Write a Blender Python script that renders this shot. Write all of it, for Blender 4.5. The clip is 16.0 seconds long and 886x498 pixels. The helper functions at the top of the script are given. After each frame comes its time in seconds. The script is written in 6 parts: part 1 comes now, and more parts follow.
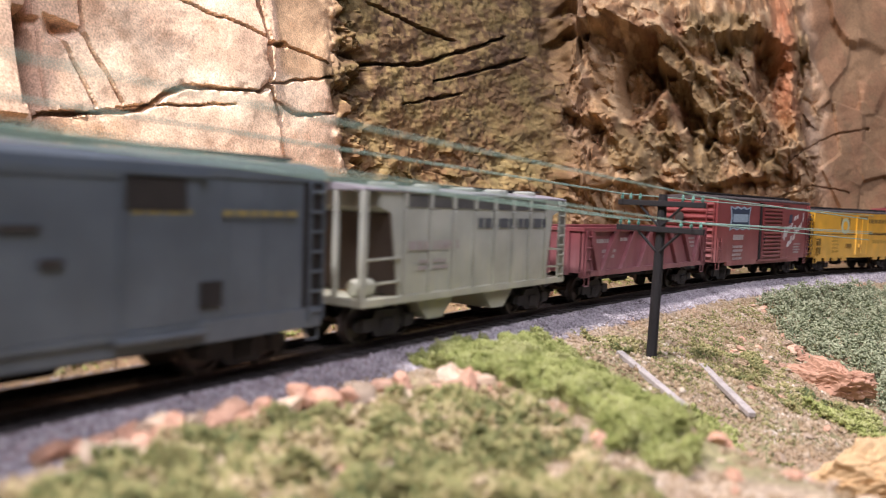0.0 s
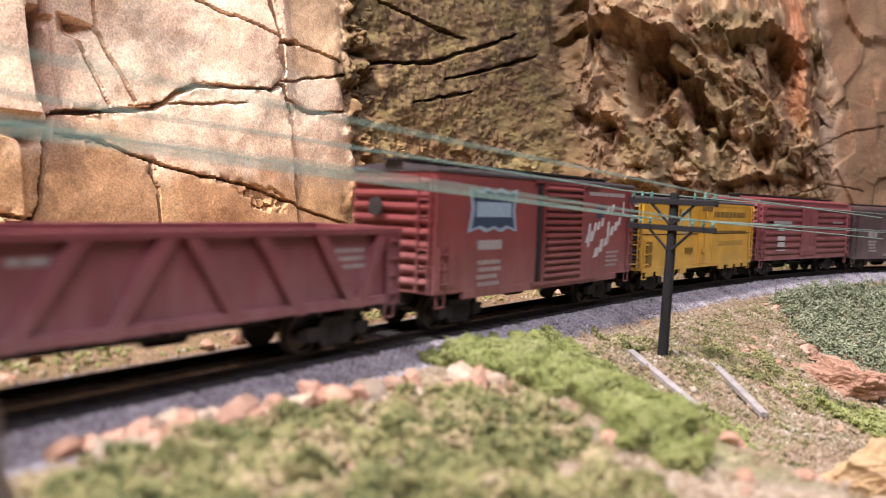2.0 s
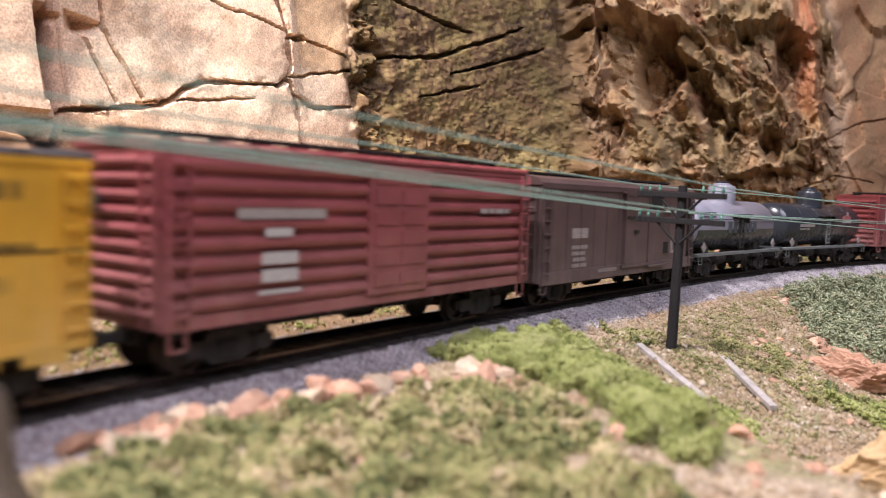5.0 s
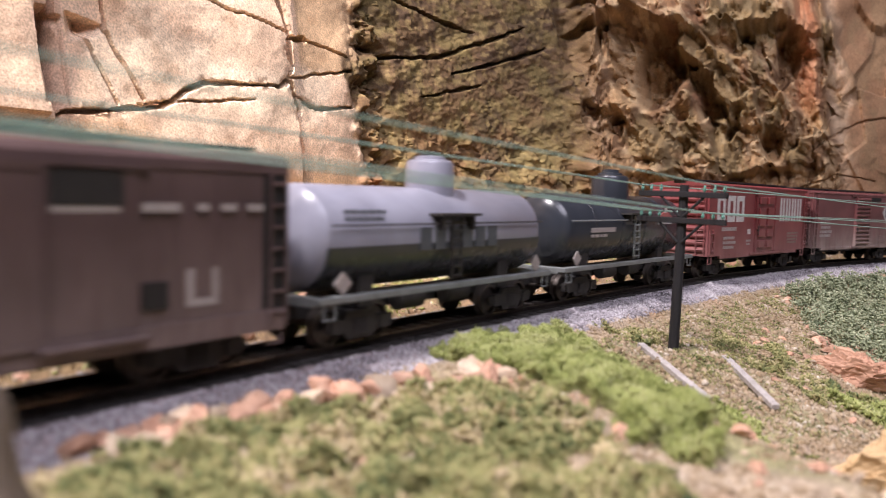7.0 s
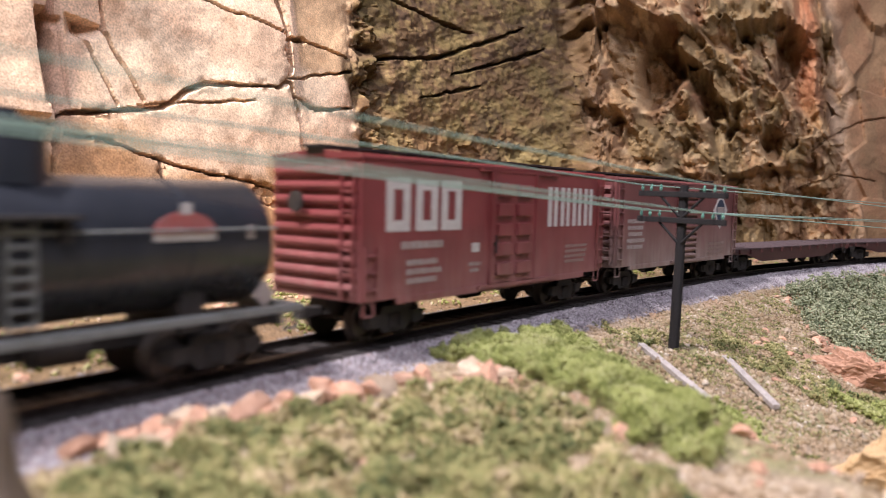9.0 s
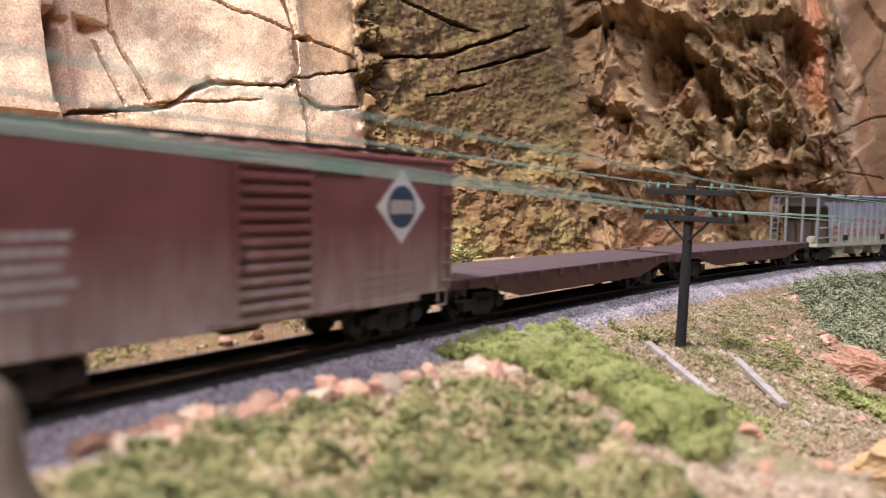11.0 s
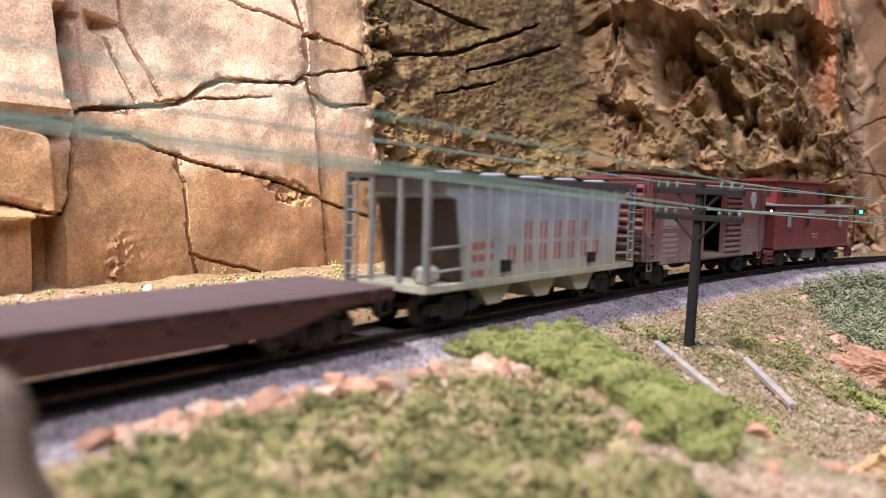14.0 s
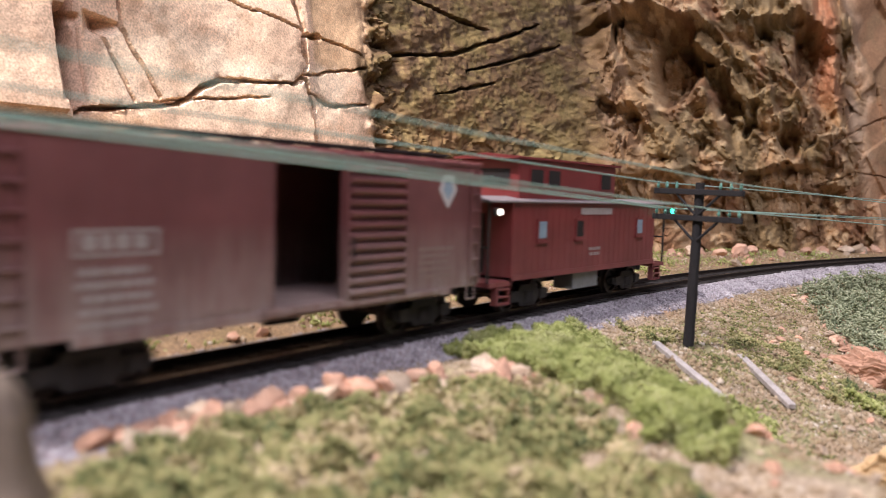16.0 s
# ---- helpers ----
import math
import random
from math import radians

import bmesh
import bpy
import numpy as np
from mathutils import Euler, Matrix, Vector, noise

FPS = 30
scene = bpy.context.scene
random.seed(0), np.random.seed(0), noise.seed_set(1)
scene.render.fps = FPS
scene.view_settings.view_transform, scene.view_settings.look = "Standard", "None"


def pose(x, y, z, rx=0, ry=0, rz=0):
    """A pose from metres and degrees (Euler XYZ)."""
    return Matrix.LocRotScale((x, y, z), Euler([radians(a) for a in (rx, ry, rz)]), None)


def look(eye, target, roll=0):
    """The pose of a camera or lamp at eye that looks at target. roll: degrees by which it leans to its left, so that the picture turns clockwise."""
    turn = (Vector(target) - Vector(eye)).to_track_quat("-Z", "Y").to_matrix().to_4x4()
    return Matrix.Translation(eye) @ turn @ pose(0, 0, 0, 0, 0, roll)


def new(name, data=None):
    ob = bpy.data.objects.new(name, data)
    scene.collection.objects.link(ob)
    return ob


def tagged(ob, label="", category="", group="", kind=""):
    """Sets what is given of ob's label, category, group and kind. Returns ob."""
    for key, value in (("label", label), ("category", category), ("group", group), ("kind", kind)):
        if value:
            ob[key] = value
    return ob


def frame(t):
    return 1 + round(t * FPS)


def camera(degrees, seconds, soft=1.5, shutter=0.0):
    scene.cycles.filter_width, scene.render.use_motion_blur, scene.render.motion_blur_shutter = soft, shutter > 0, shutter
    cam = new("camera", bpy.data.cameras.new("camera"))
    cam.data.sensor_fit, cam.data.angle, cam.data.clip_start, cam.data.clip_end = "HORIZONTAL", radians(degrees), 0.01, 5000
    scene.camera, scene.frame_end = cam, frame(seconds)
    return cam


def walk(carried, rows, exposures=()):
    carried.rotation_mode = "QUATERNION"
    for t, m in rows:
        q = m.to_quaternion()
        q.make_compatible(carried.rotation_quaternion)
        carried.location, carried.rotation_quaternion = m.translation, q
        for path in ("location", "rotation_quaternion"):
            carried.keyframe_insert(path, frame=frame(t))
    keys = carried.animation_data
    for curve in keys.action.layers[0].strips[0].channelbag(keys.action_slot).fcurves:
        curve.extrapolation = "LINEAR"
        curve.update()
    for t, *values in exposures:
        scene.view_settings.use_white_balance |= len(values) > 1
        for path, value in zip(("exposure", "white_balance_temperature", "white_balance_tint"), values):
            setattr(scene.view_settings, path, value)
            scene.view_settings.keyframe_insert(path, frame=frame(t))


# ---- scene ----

MM = 0.001

# ---- camera and its walk ----
EYE = (0.0, 0.0, 0.0415)
CAM_TURNS = (
    (0.0, 86.567, -2.058, -1.390),
    (0.5, 86.535, -2.037, -1.247),
    (1.0, 86.470, -2.048, -1.025),
    (1.5, 86.459, -2.071, -0.783),
    (2.0, 86.402, -2.104, -0.562),
    (2.5, 86.350, -2.105, -0.425),
    (3.0, 86.281, -2.009, -0.328),
    (3.5, 86.264, -1.972, -0.277),
    (4.0, 86.139, -1.892, -0.148),
    (6.5, 85.913, -1.581, 0.093),
    (7.0, 85.978, -1.514, 0.101),
    (7.5, 85.981, -1.520, 0.044),
    (8.0, 85.981, -1.520, 0.044),
    (8.5, 85.977, -1.461, 0.098),
    (9.0, 86.021, -1.412, 0.098),
    (11.5, 85.802, -1.353, 0.687),
    (12.0, 85.712, -1.499, 0.708),
    (12.5, 85.681, -1.459, 0.853),
    (13.0, 85.714, -1.428, 0.998),
    (13.5, 85.706, -1.515, 1.134),
    (14.0, 85.716, -1.554, 1.238),
    (14.5, 85.768, -1.525, 1.347),
    (15.0, 85.835, -1.530, 1.307),
    (15.5, 85.815, -1.623, 1.257),
    (16.0, 85.742, -1.612, 1.193),
)
cam = camera(61.8, 16.0, soft=0.6, shutter=0.5)
cam.data.dof.use_dof = True
cam.data.dof.focus_distance = 0.39
cam.data.dof.aperture_fstop = 13.5
walk(cam, [(t, pose(*EYE, rx, ry, rz)) for t, rx, ry, rz in CAM_TURNS],
     exposures=[(0, 0.12), (3.5, 0.13), (7, 0.0), (12.5, 0.02), (16, -0.05)])

# ---- world and lights: an exhibition room, unseen warm ceiling spots, an added fill ----
world = bpy.data.worlds.new("room_air")
world.use_nodes = True
world.node_tree.nodes["Background"].inputs[0].default_value = (1.0, 0.88, 0.80, 1)
world.node_tree.nodes["Background"].inputs[1].default_value = 0.35
scene.world = world


def area_lamp(name, eye, target, size, watts, colour):
    data = bpy.data.lights.new(name, "AREA")
    data.shape, data.size, data.energy, data.color = "DISK", size, watts, colour
    ob = new(name, data)
    ob.matrix_world = look(eye, target)
    return ob


def spot_lamp(name, eye, target, watts, colour, cone, blend, soft):
    data = bpy.data.lights.new(name, "SPOT")
    data.energy, data.color, data.spot_size, data.spot_blend, data.shadow_soft_size = watts, colour, radians(cone), blend, soft
    ob = new(name, data)
    ob.matrix_world = look(eye, target)
    return ob


area_lamp("ceiling_lamp", (-0.50, -0.10, 1.15), (0.12, 0.32, 0.0), 0.08, 25.0, (1.0, 0.92, 0.97))
# unseen spot, placed to brighten the left of the cliff
spot_lamp("cliff_spot", (-0.62, -0.42, 1.15), (-0.225, 0.385, 0.17), 150.0, (1.0, 0.88, 0.83), 21, 0.55, 0.03)
# wide cool fill lamp, added to brighten the car sides
area_lamp("added_fill", (0.35, -0.75, 1.45), (0.15, 0.40, 0.0), 1.1, 28.0, (0.93, 0.885, 1.05))


# ---- materials ----
def mat(name, colour, second=None, scale=300.0, amount=0.5, rough=0.7, metal=0.0, bump=0.2, fine=2500.0, spots=None):
    """Two scales of colour change and a fine relief; scales are per metre."""
    m = bpy.data.materials.new(name)
    m.use_nodes = True
    n, l = m.node_tree.nodes, m.node_tree.links
    b = n["Principled BSDF"]
    b.inputs["Roughness"].default_value, b.inputs["Metallic"].default_value = rough, metal
    co = n.new("ShaderNodeTexCoord")
    big, small = n.new("ShaderNodeTexNoise"), n.new("ShaderNodeTexNoise")
    for node, sc, det in ((big, scale, 5), (small, fine, 3)):
        node.inputs["Scale"].default_value, node.inputs["Detail"].default_value = sc, det
        l.new(co.outputs["Object"], node.inputs["Vector"])
    second = second or tuple(c * 0.6 for c in colour)
    ramp = n.new("ShaderNodeMapRange")
    ramp.inputs[1].default_value, ramp.inputs[2].default_value = 0.5 - 0.22, 0.5 + 0.22
    ramp.inputs[3].default_value, ramp.inputs[4].default_value = 0.0, amount
    l.new(big.outputs[0], ramp.inputs[0])
    mix = n.new("ShaderNodeMix")
    mix.data_type = "RGBA"
    mix.inputs[6].default_value, mix.inputs[7].default_value = (*colour, 1), (*second, 1)
    l.new(ramp.outputs[0], mix.inputs[0])
    out = mix.outputs[2]
    speck = n.new("ShaderNodeMix")
    speck.data_type, speck.blend_type = "RGBA", "MULTIPLY"
    speck.inputs[0].default_value = 0.5
    tone = n.new("ShaderNodeMapRange")
    tone.inputs[1].default_value, tone.inputs[2].default_value = 0.3, 0.7
    tone.inputs[3].default_value, tone.inputs[4].default_value = 0.55, 1.35
    l.new(small.outputs[0], tone.inputs[0])
    l.new(out, speck.inputs[6])
    l.new(tone.outputs[0], speck.inputs[7])
    l.new(speck.outputs[2], b.inputs["Base Color"])
    if bump:
        bn = n.new("ShaderNodeBump")
        bn.inputs["Strength"].default_value, bn.inputs["Distance"].default_value = bump, 0.0006
        l.new(small.outputs[0], bn.inputs["Height"])
        l.new(bn.outputs[0], b.inputs["Normal"])
    return m


def paint(name, colour, dust=(0.30, 0.25, 0.19), top=50.0, amount=0.55, rough=0.5):
    """Weathered car paint: dust low on the sides, streaks and fading."""
    m = bpy.data.materials.new(name)
    m.use_nodes = True
    n, l = m.node_tree.nodes, m.node_tree.links
    b = n["Principled BSDF"]
    b.inputs["Roughness"].default_value = rough
    co = n.new("ShaderNodeTexCoord")
    sep = n.new("ShaderNodeSeparateXYZ")
    l.new(co.outputs["Object"], sep.inputs[0])
    low = n.new("ShaderNodeMapRange")
    low.inputs[1].default_value, low.inputs[2].default_value = 0.008, 0.034
    low.inputs[3].default_value, low.inputs[4].default_value = amount, 0.04
    l.new(sep.outputs[2], low.inputs[0])
    stretch = n.new("ShaderNodeMapping")
    stretch.inputs["Scale"].default_value = (420, 420, 60)
    l.new(co.outputs["Object"], stretch.inputs["Vector"])
    streak = n.new("ShaderNodeTexNoise")
    streak.inputs["Scale"].default_value, streak.inputs["Detail"].default_value = 1.0, 4
    l.new(stretch.outputs[0], streak.inputs["Vector"])
    mul = n.new("ShaderNodeMath")
    mul.operation = "MULTIPLY"
    l.new(low.outputs[0], mul.inputs[0])
    s2 = n.new("ShaderNodeMapRange")
    s2.inputs[1].default_value, s2.inputs[2].default_value = 0.3, 0.7
    s2.inputs[3].default_value, s2.inputs[4].default_value = 0.5, 1.3
    l.new(streak.outputs[0], s2.inputs[0])
    l.new(s2.outputs[0], mul.inputs[1])
    mix = n.new("ShaderNodeMix")
    mix.data_type = "RGBA"
    mix.inputs[6].default_value, mix.inputs[7].default_value = (*colour, 1), (*dust, 1)
    l.new(mul.outputs[0], mix.inputs[0])
    blot = n.new("ShaderNodeTexNoise")
    blot.inputs["Scale"].default_value, blot.inputs["Detail"].default_value = 70.0, 6
    l.new(co.outputs["Object"], blot.inputs["Vector"])
    tone = n.new("ShaderNodeMapRange")
    tone.inputs[1].default_value, tone.inputs[2].default_value = 0.3, 0.7
    tone.inputs[3].default_value, tone.inputs[4].default_value = 0.82, 1.16
    l.new(blot.outputs[0], tone.inputs[0])
    fade = n.new("ShaderNodeMix")
    fade.data_type, fade.blend_type = "RGBA", "MULTIPLY"
    fade.inputs[0].default_value = 1.0
    l.new(mix.outputs[2], fade.inputs[6])
    l.new(tone.outputs[0], fade.inputs[7])
    l.new(fade.outputs[2], b.inputs["Base Color"])
    gl = n.new("ShaderNodeMapRange")
    gl.inputs[3].default_value, gl.inputs[4].default_value = rough - 0.1, rough + 0.25
    l.new(mul.outputs[0], gl.inputs[0])
    l.new(gl.outputs[0], b.inputs["Roughness"])
    return m


M_BALLAST = mat("grey_ballast", (0.42, 0.40, 0.41), (0.26, 0.25, 0.27), 900, 0.8, 0.9, 0, 0.9, 1400)
M_TIE = mat("creosoted_wood", (0.016, 0.013, 0.012), (0.030, 0.024, 0.021), 500, 0.6, 0.85)
M_RAIL = mat("weathered_rail_steel", (0.055, 0.043, 0.037), (0.13, 0.115, 0.105), 400, 0.4, 0.35, 0.8, 0.05)
M_BLACK = mat("black_running_gear", (0.022, 0.020, 0.019), (0.06, 0.05, 0.042), 300, 0.5, 0.7)
M_STEEL = mat("wheel_steel", (0.10, 0.085, 0.075), (0.05, 0.04, 0.035), 300, 0.6, 0.45, 0.6, 0.05)
M_POLE = mat("dark_pole_wood", (0.011, 0.010, 0.011), (0.020, 0.017, 0.017), 500, 0.5, 0.85)
M_WIRE = mat("green_thread", (0.30, 0.46, 0.39), (0.36, 0.52, 0.44), 500, 0.4, 0.5, 0, 0)
M_INSUL = mat("green_insulator", (0.10, 0.26, 0.21), (0.3, 0.5, 0.42), 800, 0.5, 0.25, 0, 0)
M_BOARD = mat("grey_weathered_board", (0.52, 0.475, 0.445), (0.30, 0.265, 0.245), 600, 0.7, 0.85)
M_WHITE = mat("worn_white_lettering", (0.62, 0.60, 0.58), (0.45, 0.40, 0.38), 500, 0.5, 0.6, 0, 0)
M_DUSTWHITE = mat("dusty_pale_lettering", (0.40, 0.36, 0.34), (0.28, 0.22, 0.2), 500, 0.5, 0.7, 0, 0)
M_ROCK = mat("orange_talus_rock", (0.52, 0.30, 0.17), (0.50, 0.40, 0.28), 160, 0.9, 0.9, 0, 0.6, 900)
M_ROOM = mat("plain_room_plaster", (0.42, 0.42, 0.44), (0.36, 0.36, 0.38), 3, 0.6, 0.9, 0, 0.1, 80)


# ---- mesh helpers; lengths in millimetres ----
class Geo:
    def __init__(self):
        self.v, self.f = [], []

    def box(self, x0, x1, y0, y1, z0, z1):
        b = len(self.v)
        self.v += [(x, y, z) for z in (z0, z1) for y in (y0, y1) for x in (x0, x1)]
        self.f += [tuple(b + i for i in q) for q in ((0, 2, 3, 1), (4, 5, 7, 6), (0, 1, 5, 4), (2, 6, 7, 3), (0, 4, 6, 2), (1, 3, 7, 5))]
        return self

    def prism(self, outline, a0, a1, axis="x"):
        """An outline extruded along an axis: (y, z) along x, (x, z) along y, (x, y) along z."""
        b, k = len(self.v), len(outline)
        for a in (a0, a1):
            for p, q in outline:
                self.v.append({"x": (a, p, q), "y": (p, a, q), "z": (p, q, a)}[axis])
        self.f += [tuple(b + i for i in range(k)), tuple(b + k + i for i in reversed(range(k)))]
        self.f += [(b + i, b + k + i, b + k + (i + 1) % k, b + (i + 1) % k) for i in range(k)]
        return self

    def rod(self, p, q, r, sides=6, r2=None):
        p, q = Vector(p), Vector(q)
        d = (q - p).normalized()
        u = d.orthogonal().normalized()
        w = d.cross(u)
        b = len(self.v)
        for c, rr in ((p, r), (q, r if r2 is None else r2)):
            self.v += [tuple(c + rr * (math.cos(a) * u + math.sin(a) * w)) for a in [2 * math.pi * i / sides for i in range(sides)]]
        self.f += [tuple(b + i for i in reversed(range(sides))), tuple(b + sides + i for i in range(sides))]
        self.f += [(b + i, b + (i + 1) % sides, b + sides + (i + 1) % sides, b + sides + i) for i in range(sides)]
        return self

    def lathe(self, profile, centre, axis="x", sides=24):
        """Rings of (along, radius) about an axis through centre."""
        b = len(self.v)
        cx, cy, cz = centre
        for a, r in profile:
            for i in range(sides):
                c, s = r * math.cos(2 * math.pi * i / sides), r * math.sin(2 * math.pi * i / sides)
                self.v.append({"x": (cx + a, cy + c, cz + s), "y": (cx + s, cy + a, cz + c), "z": (cx + c, cy + s, cz + a)}[axis])
        for k in range(len(profile) - 1):
            for i in range(sides):
                j = (i + 1) % sides
                self.f.append((b + k * sides + i, b + k * sides + j, b + (k + 1) * sides + j, b + (k + 1) * sides + i))
        self.f += [tuple(b + i for i in reversed(range(sides))), tuple(b + (len(profile) - 1) * sides + i for i in range(sides))]
        return self


def mesh_of(name, geo, material, smooth=False):
    me = bpy.data.meshes.new(name)
    me.from_pydata([(x * MM, y * MM, z * MM) for x, y, z in geo.v], [], geo.f)
    bm = bmesh.new()
    bm.from_mesh(me)
    bmesh.ops.recalc_face_normals(bm, faces=bm.faces)
    bm.to_mesh(me)
    bm.free()
    me.materials.append(material)
    if smooth:
        me.shade_smooth()
        me.set_sharp_from_angle(angle=radians(35))
    return me


def part(name, geo, material, parent, label="", smooth=False, bevel=0.0):
    ob = new(name, mesh_of(name, geo, material, smooth))
    ob.parent = parent
    if bevel:
        mod = ob.modifiers.new("worn_edges", "BEVEL")
        mod.width, mod.segments, mod.limit_method = bevel * MM, 2, "ANGLE"
    return tagged(ob, label)


def numpy_mesh(name, verts, faces, material, smooth=False):
    """verts in metres, faces all with the same corner count."""
    me = bpy.data.meshes.new(name)
    faces = np.asarray(faces, dtype=np.int32)
    k = faces.shape[1]
    me.vertices.add(len(verts))
    me.vertices.foreach_set("co", np.asarray(verts, dtype=np.float32).ravel())
    me.loops.add(faces.size)
    me.loops.foreach_set("vertex_index", faces.ravel())
    me.polygons.add(len(faces))
    me.polygons.foreach_set("loop_start", np.arange(0, faces.size, k, dtype=np.int32))
    me.polygons.foreach_set("loop_total", np.full(len(faces), k, dtype=np.int32))
    me.update(calc_edges=True)
    me.validate()
    me.materials.append(material)
    if smooth:
        me.shade_smooth()
    return me


# ---- the line of the track: straight, then ever more to the right, millimetres ----
def heading(s):
    s = np.clip(s, -160, 760)
    return 0.91763 - 0.0002284 * s - 1.7383e-6 * s * s / 2


STEP = 2.0
S_ALL = np.arange(-2600, 2800 + STEP, STEP)
_h = heading(S_ALL + STEP / 2)
_x = np.concatenate([[0], np.cumsum(np.cos(_h) * STEP)[:-1]])
_y = np.concatenate([[0], np.cumsum(np.sin(_h) * STEP)[:-1]])
_i0 = int(round(2600 / STEP))
X_ALL, Y_ALL = _x - _x[_i0], _y - _y[_i0] + 255.0


def along(s, d=0.0):
    """Plan position at the distance s along the track, d to the viewer's side of it."""
    s = np.asarray(s, dtype=float)
    h = heading(s)
    return np.interp(s, S_ALL, X_ALL) + np.sin(h) * d, np.interp(s, S_ALL, Y_ALL) - np.cos(h) * d


def ramp(a, b, x):
    u = np.clip((np.asarray(x, dtype=float) - a) / (b - a), 0, 1)
    return u * u * (3 - 2 * u)


_perm = np.random.RandomState(5).permutation(4096)
_vals = np.random.RandomState(6).rand(4096) * 2 - 1


def lattice(x, y, z=0.0):
    """Value noise, -1 to 1."""
    x, y = np.asarray(x, dtype=float), np.asarray(y, dtype=float)
    z = np.broadcast_to(np.asarray(z, dtype=float), x.shape)
    xi, yi, zi = (np.floor(a).astype(int) for a in (x, y, z))
    fx, fy, fz = (a - np.floor(a) for a in (x, y, z))
    fx, fy, fz = (a * a * (3 - 2 * a) for a in (fx, fy, fz))
    out = 0
    for a in (0, 1):
        for b in (0, 1):
            for c in (0, 1):
                k = _vals[_perm[(_perm[(_perm[(xi + a) & 4095] + yi + b) & 4095] + zi + c) & 4095]]
                out = out + k * (fx if a else 1 - fx) * (fy if b else 1 - fy) * (fz if c else 1 - fz)
    return out


def fbm(x, y, octaves=4, seed=0.0, ridged=False):
    out, amp = 0, 1.0
    for o in range(octaves):
        k = lattice(x * 2 ** o + 17.3 * o + seed, y * 2 ** o - 9.1 * o + seed * 1.7)
        out = out + amp * ((1 - 2 * np.abs(k)) if ridged else k)
        amp *= 0.5
    return out


# ---- ground: one sheet from the cliff's foot to the front edge of the layout ----
def ground_height(s, d):
    s, d = np.asarray(s, dtype=float), np.asarray(d, dtype=float)
    bed = -2.2 - 4.0 * ramp(15, 27, np.abs(d))
    slope = np.clip(d - 27, 0, None)
    left = 2.2 * ramp(24, 40, d) - 0.07 * slope
    right = -2.5 * ramp(24, 34, d) - 0.27 * slope
    k = ramp(-14, 26, s + 0.5 * (d - 28) - 18)
    front = left * (1 - k) + right * k
    back = 1.5 * ramp(30, 60, -d) + 0.02 * np.clip(-d - 30, 0, None)
    z = bed + np.where(d > 0, front, back)
    rough = ramp(24, 40, np.abs(d))
    z = z + rough * (1.1 * fbm(s / 22, d / 22, 4, 3.0) + 0.75 * fbm(s / 4, d / 4, 3, 8.0)) + 0.22 * fbm(s / 1.6, d / 1.6, 2, 1.0)
    return z


def grid_faces(n, m):
    a = np.arange(n * m).reshape(n, m)
    return np.stack([a[:-1, :-1], a[1:, :-1], a[1:, 1:], a[:-1, 1:]], -1).reshape(-1, 4)


def colour_attribute(me, name, rgb):
    at = me.color_attributes.new(name, "FLOAT_COLOR", "POINT")
    at.data.foreach_set("color", np.concatenate([rgb, np.ones((len(rgb), 1))], 1).astype(np.float32).ravel())


def earth_material(name, attribute, bump, dist, scales=(1500, 260), rough=0.92, grain=(0.5, 1.46), blot=(0.76, 1.24)):
    """Colour zones from the mesh, broken up by grain and blotches."""
    m = bpy.data.materials.new(name)
    m.use_nodes = True
    n, l = m.node_tree.nodes, m.node_tree.links
    b = n["Principled BSDF"]
    b.inputs["Roughness"].default_value = rough
    at = n.new("ShaderNodeVertexColor")
    at.layer_name = attribute
    co = n.new("ShaderNodeTexCoord")
    last = at.outputs[0]
    heights = []
    for sc, lo, hi, det in ((scales[0], grain[0], grain[1], 4), (scales[1], blot[0], blot[1], 6), (40.0, 0.85, 1.15, 4)):
        no = n.new("ShaderNodeTexNoise")
        no.inputs["Scale"].default_value, no.inputs["Detail"].default_value = sc, det
        l.new(co.outputs["Object"], no.inputs["Vector"])
        r = n.new("ShaderNodeMapRange")
        r.inputs[1].default_value, r.inputs[2].default_value, r.inputs[3].default_value, r.inputs[4].default_value = 0.3, 0.7, lo, hi
        l.new(no.outputs[0], r.inputs[0])
        mx = n.new("ShaderNodeMix")
        mx.data_type, mx.blend_type = "RGBA", "MULTIPLY"
        mx.inputs[0].default_value = 1.0
        l.new(last, mx.inputs[6])
        l.new(r.outputs[0], mx.inputs[7])
        last = mx.outputs[2]
        heights.append(no.outputs[0])
    l.new(last, b.inputs["Base Color"])
    add = n.new("ShaderNodeMath")
    add.operation = "MULTIPLY_ADD"
    add.inputs[1].default_value = 1.0
    l.new(heights[1], add.inputs[0])
    l.new(heights[0], add.inputs[2])
    bn = n.new("ShaderNodeBump")
    bn.inputs["Strength"].default_value, bn.inputs["Distance"].default_value = bump, dist
    l.new(add.outputs[0], bn.inputs["Height"])
    l.new(bn.outputs[0], b.inputs["Normal"])
    return m


def mixed(a, b, k):
    return a * (1 - k[:, None]) + np.asarray(b)[None, :] * k[:, None]


M_EARTH = earth_material("sandy_scenic_earth", "earth", 0.8, 0.0008, (1300, 300))


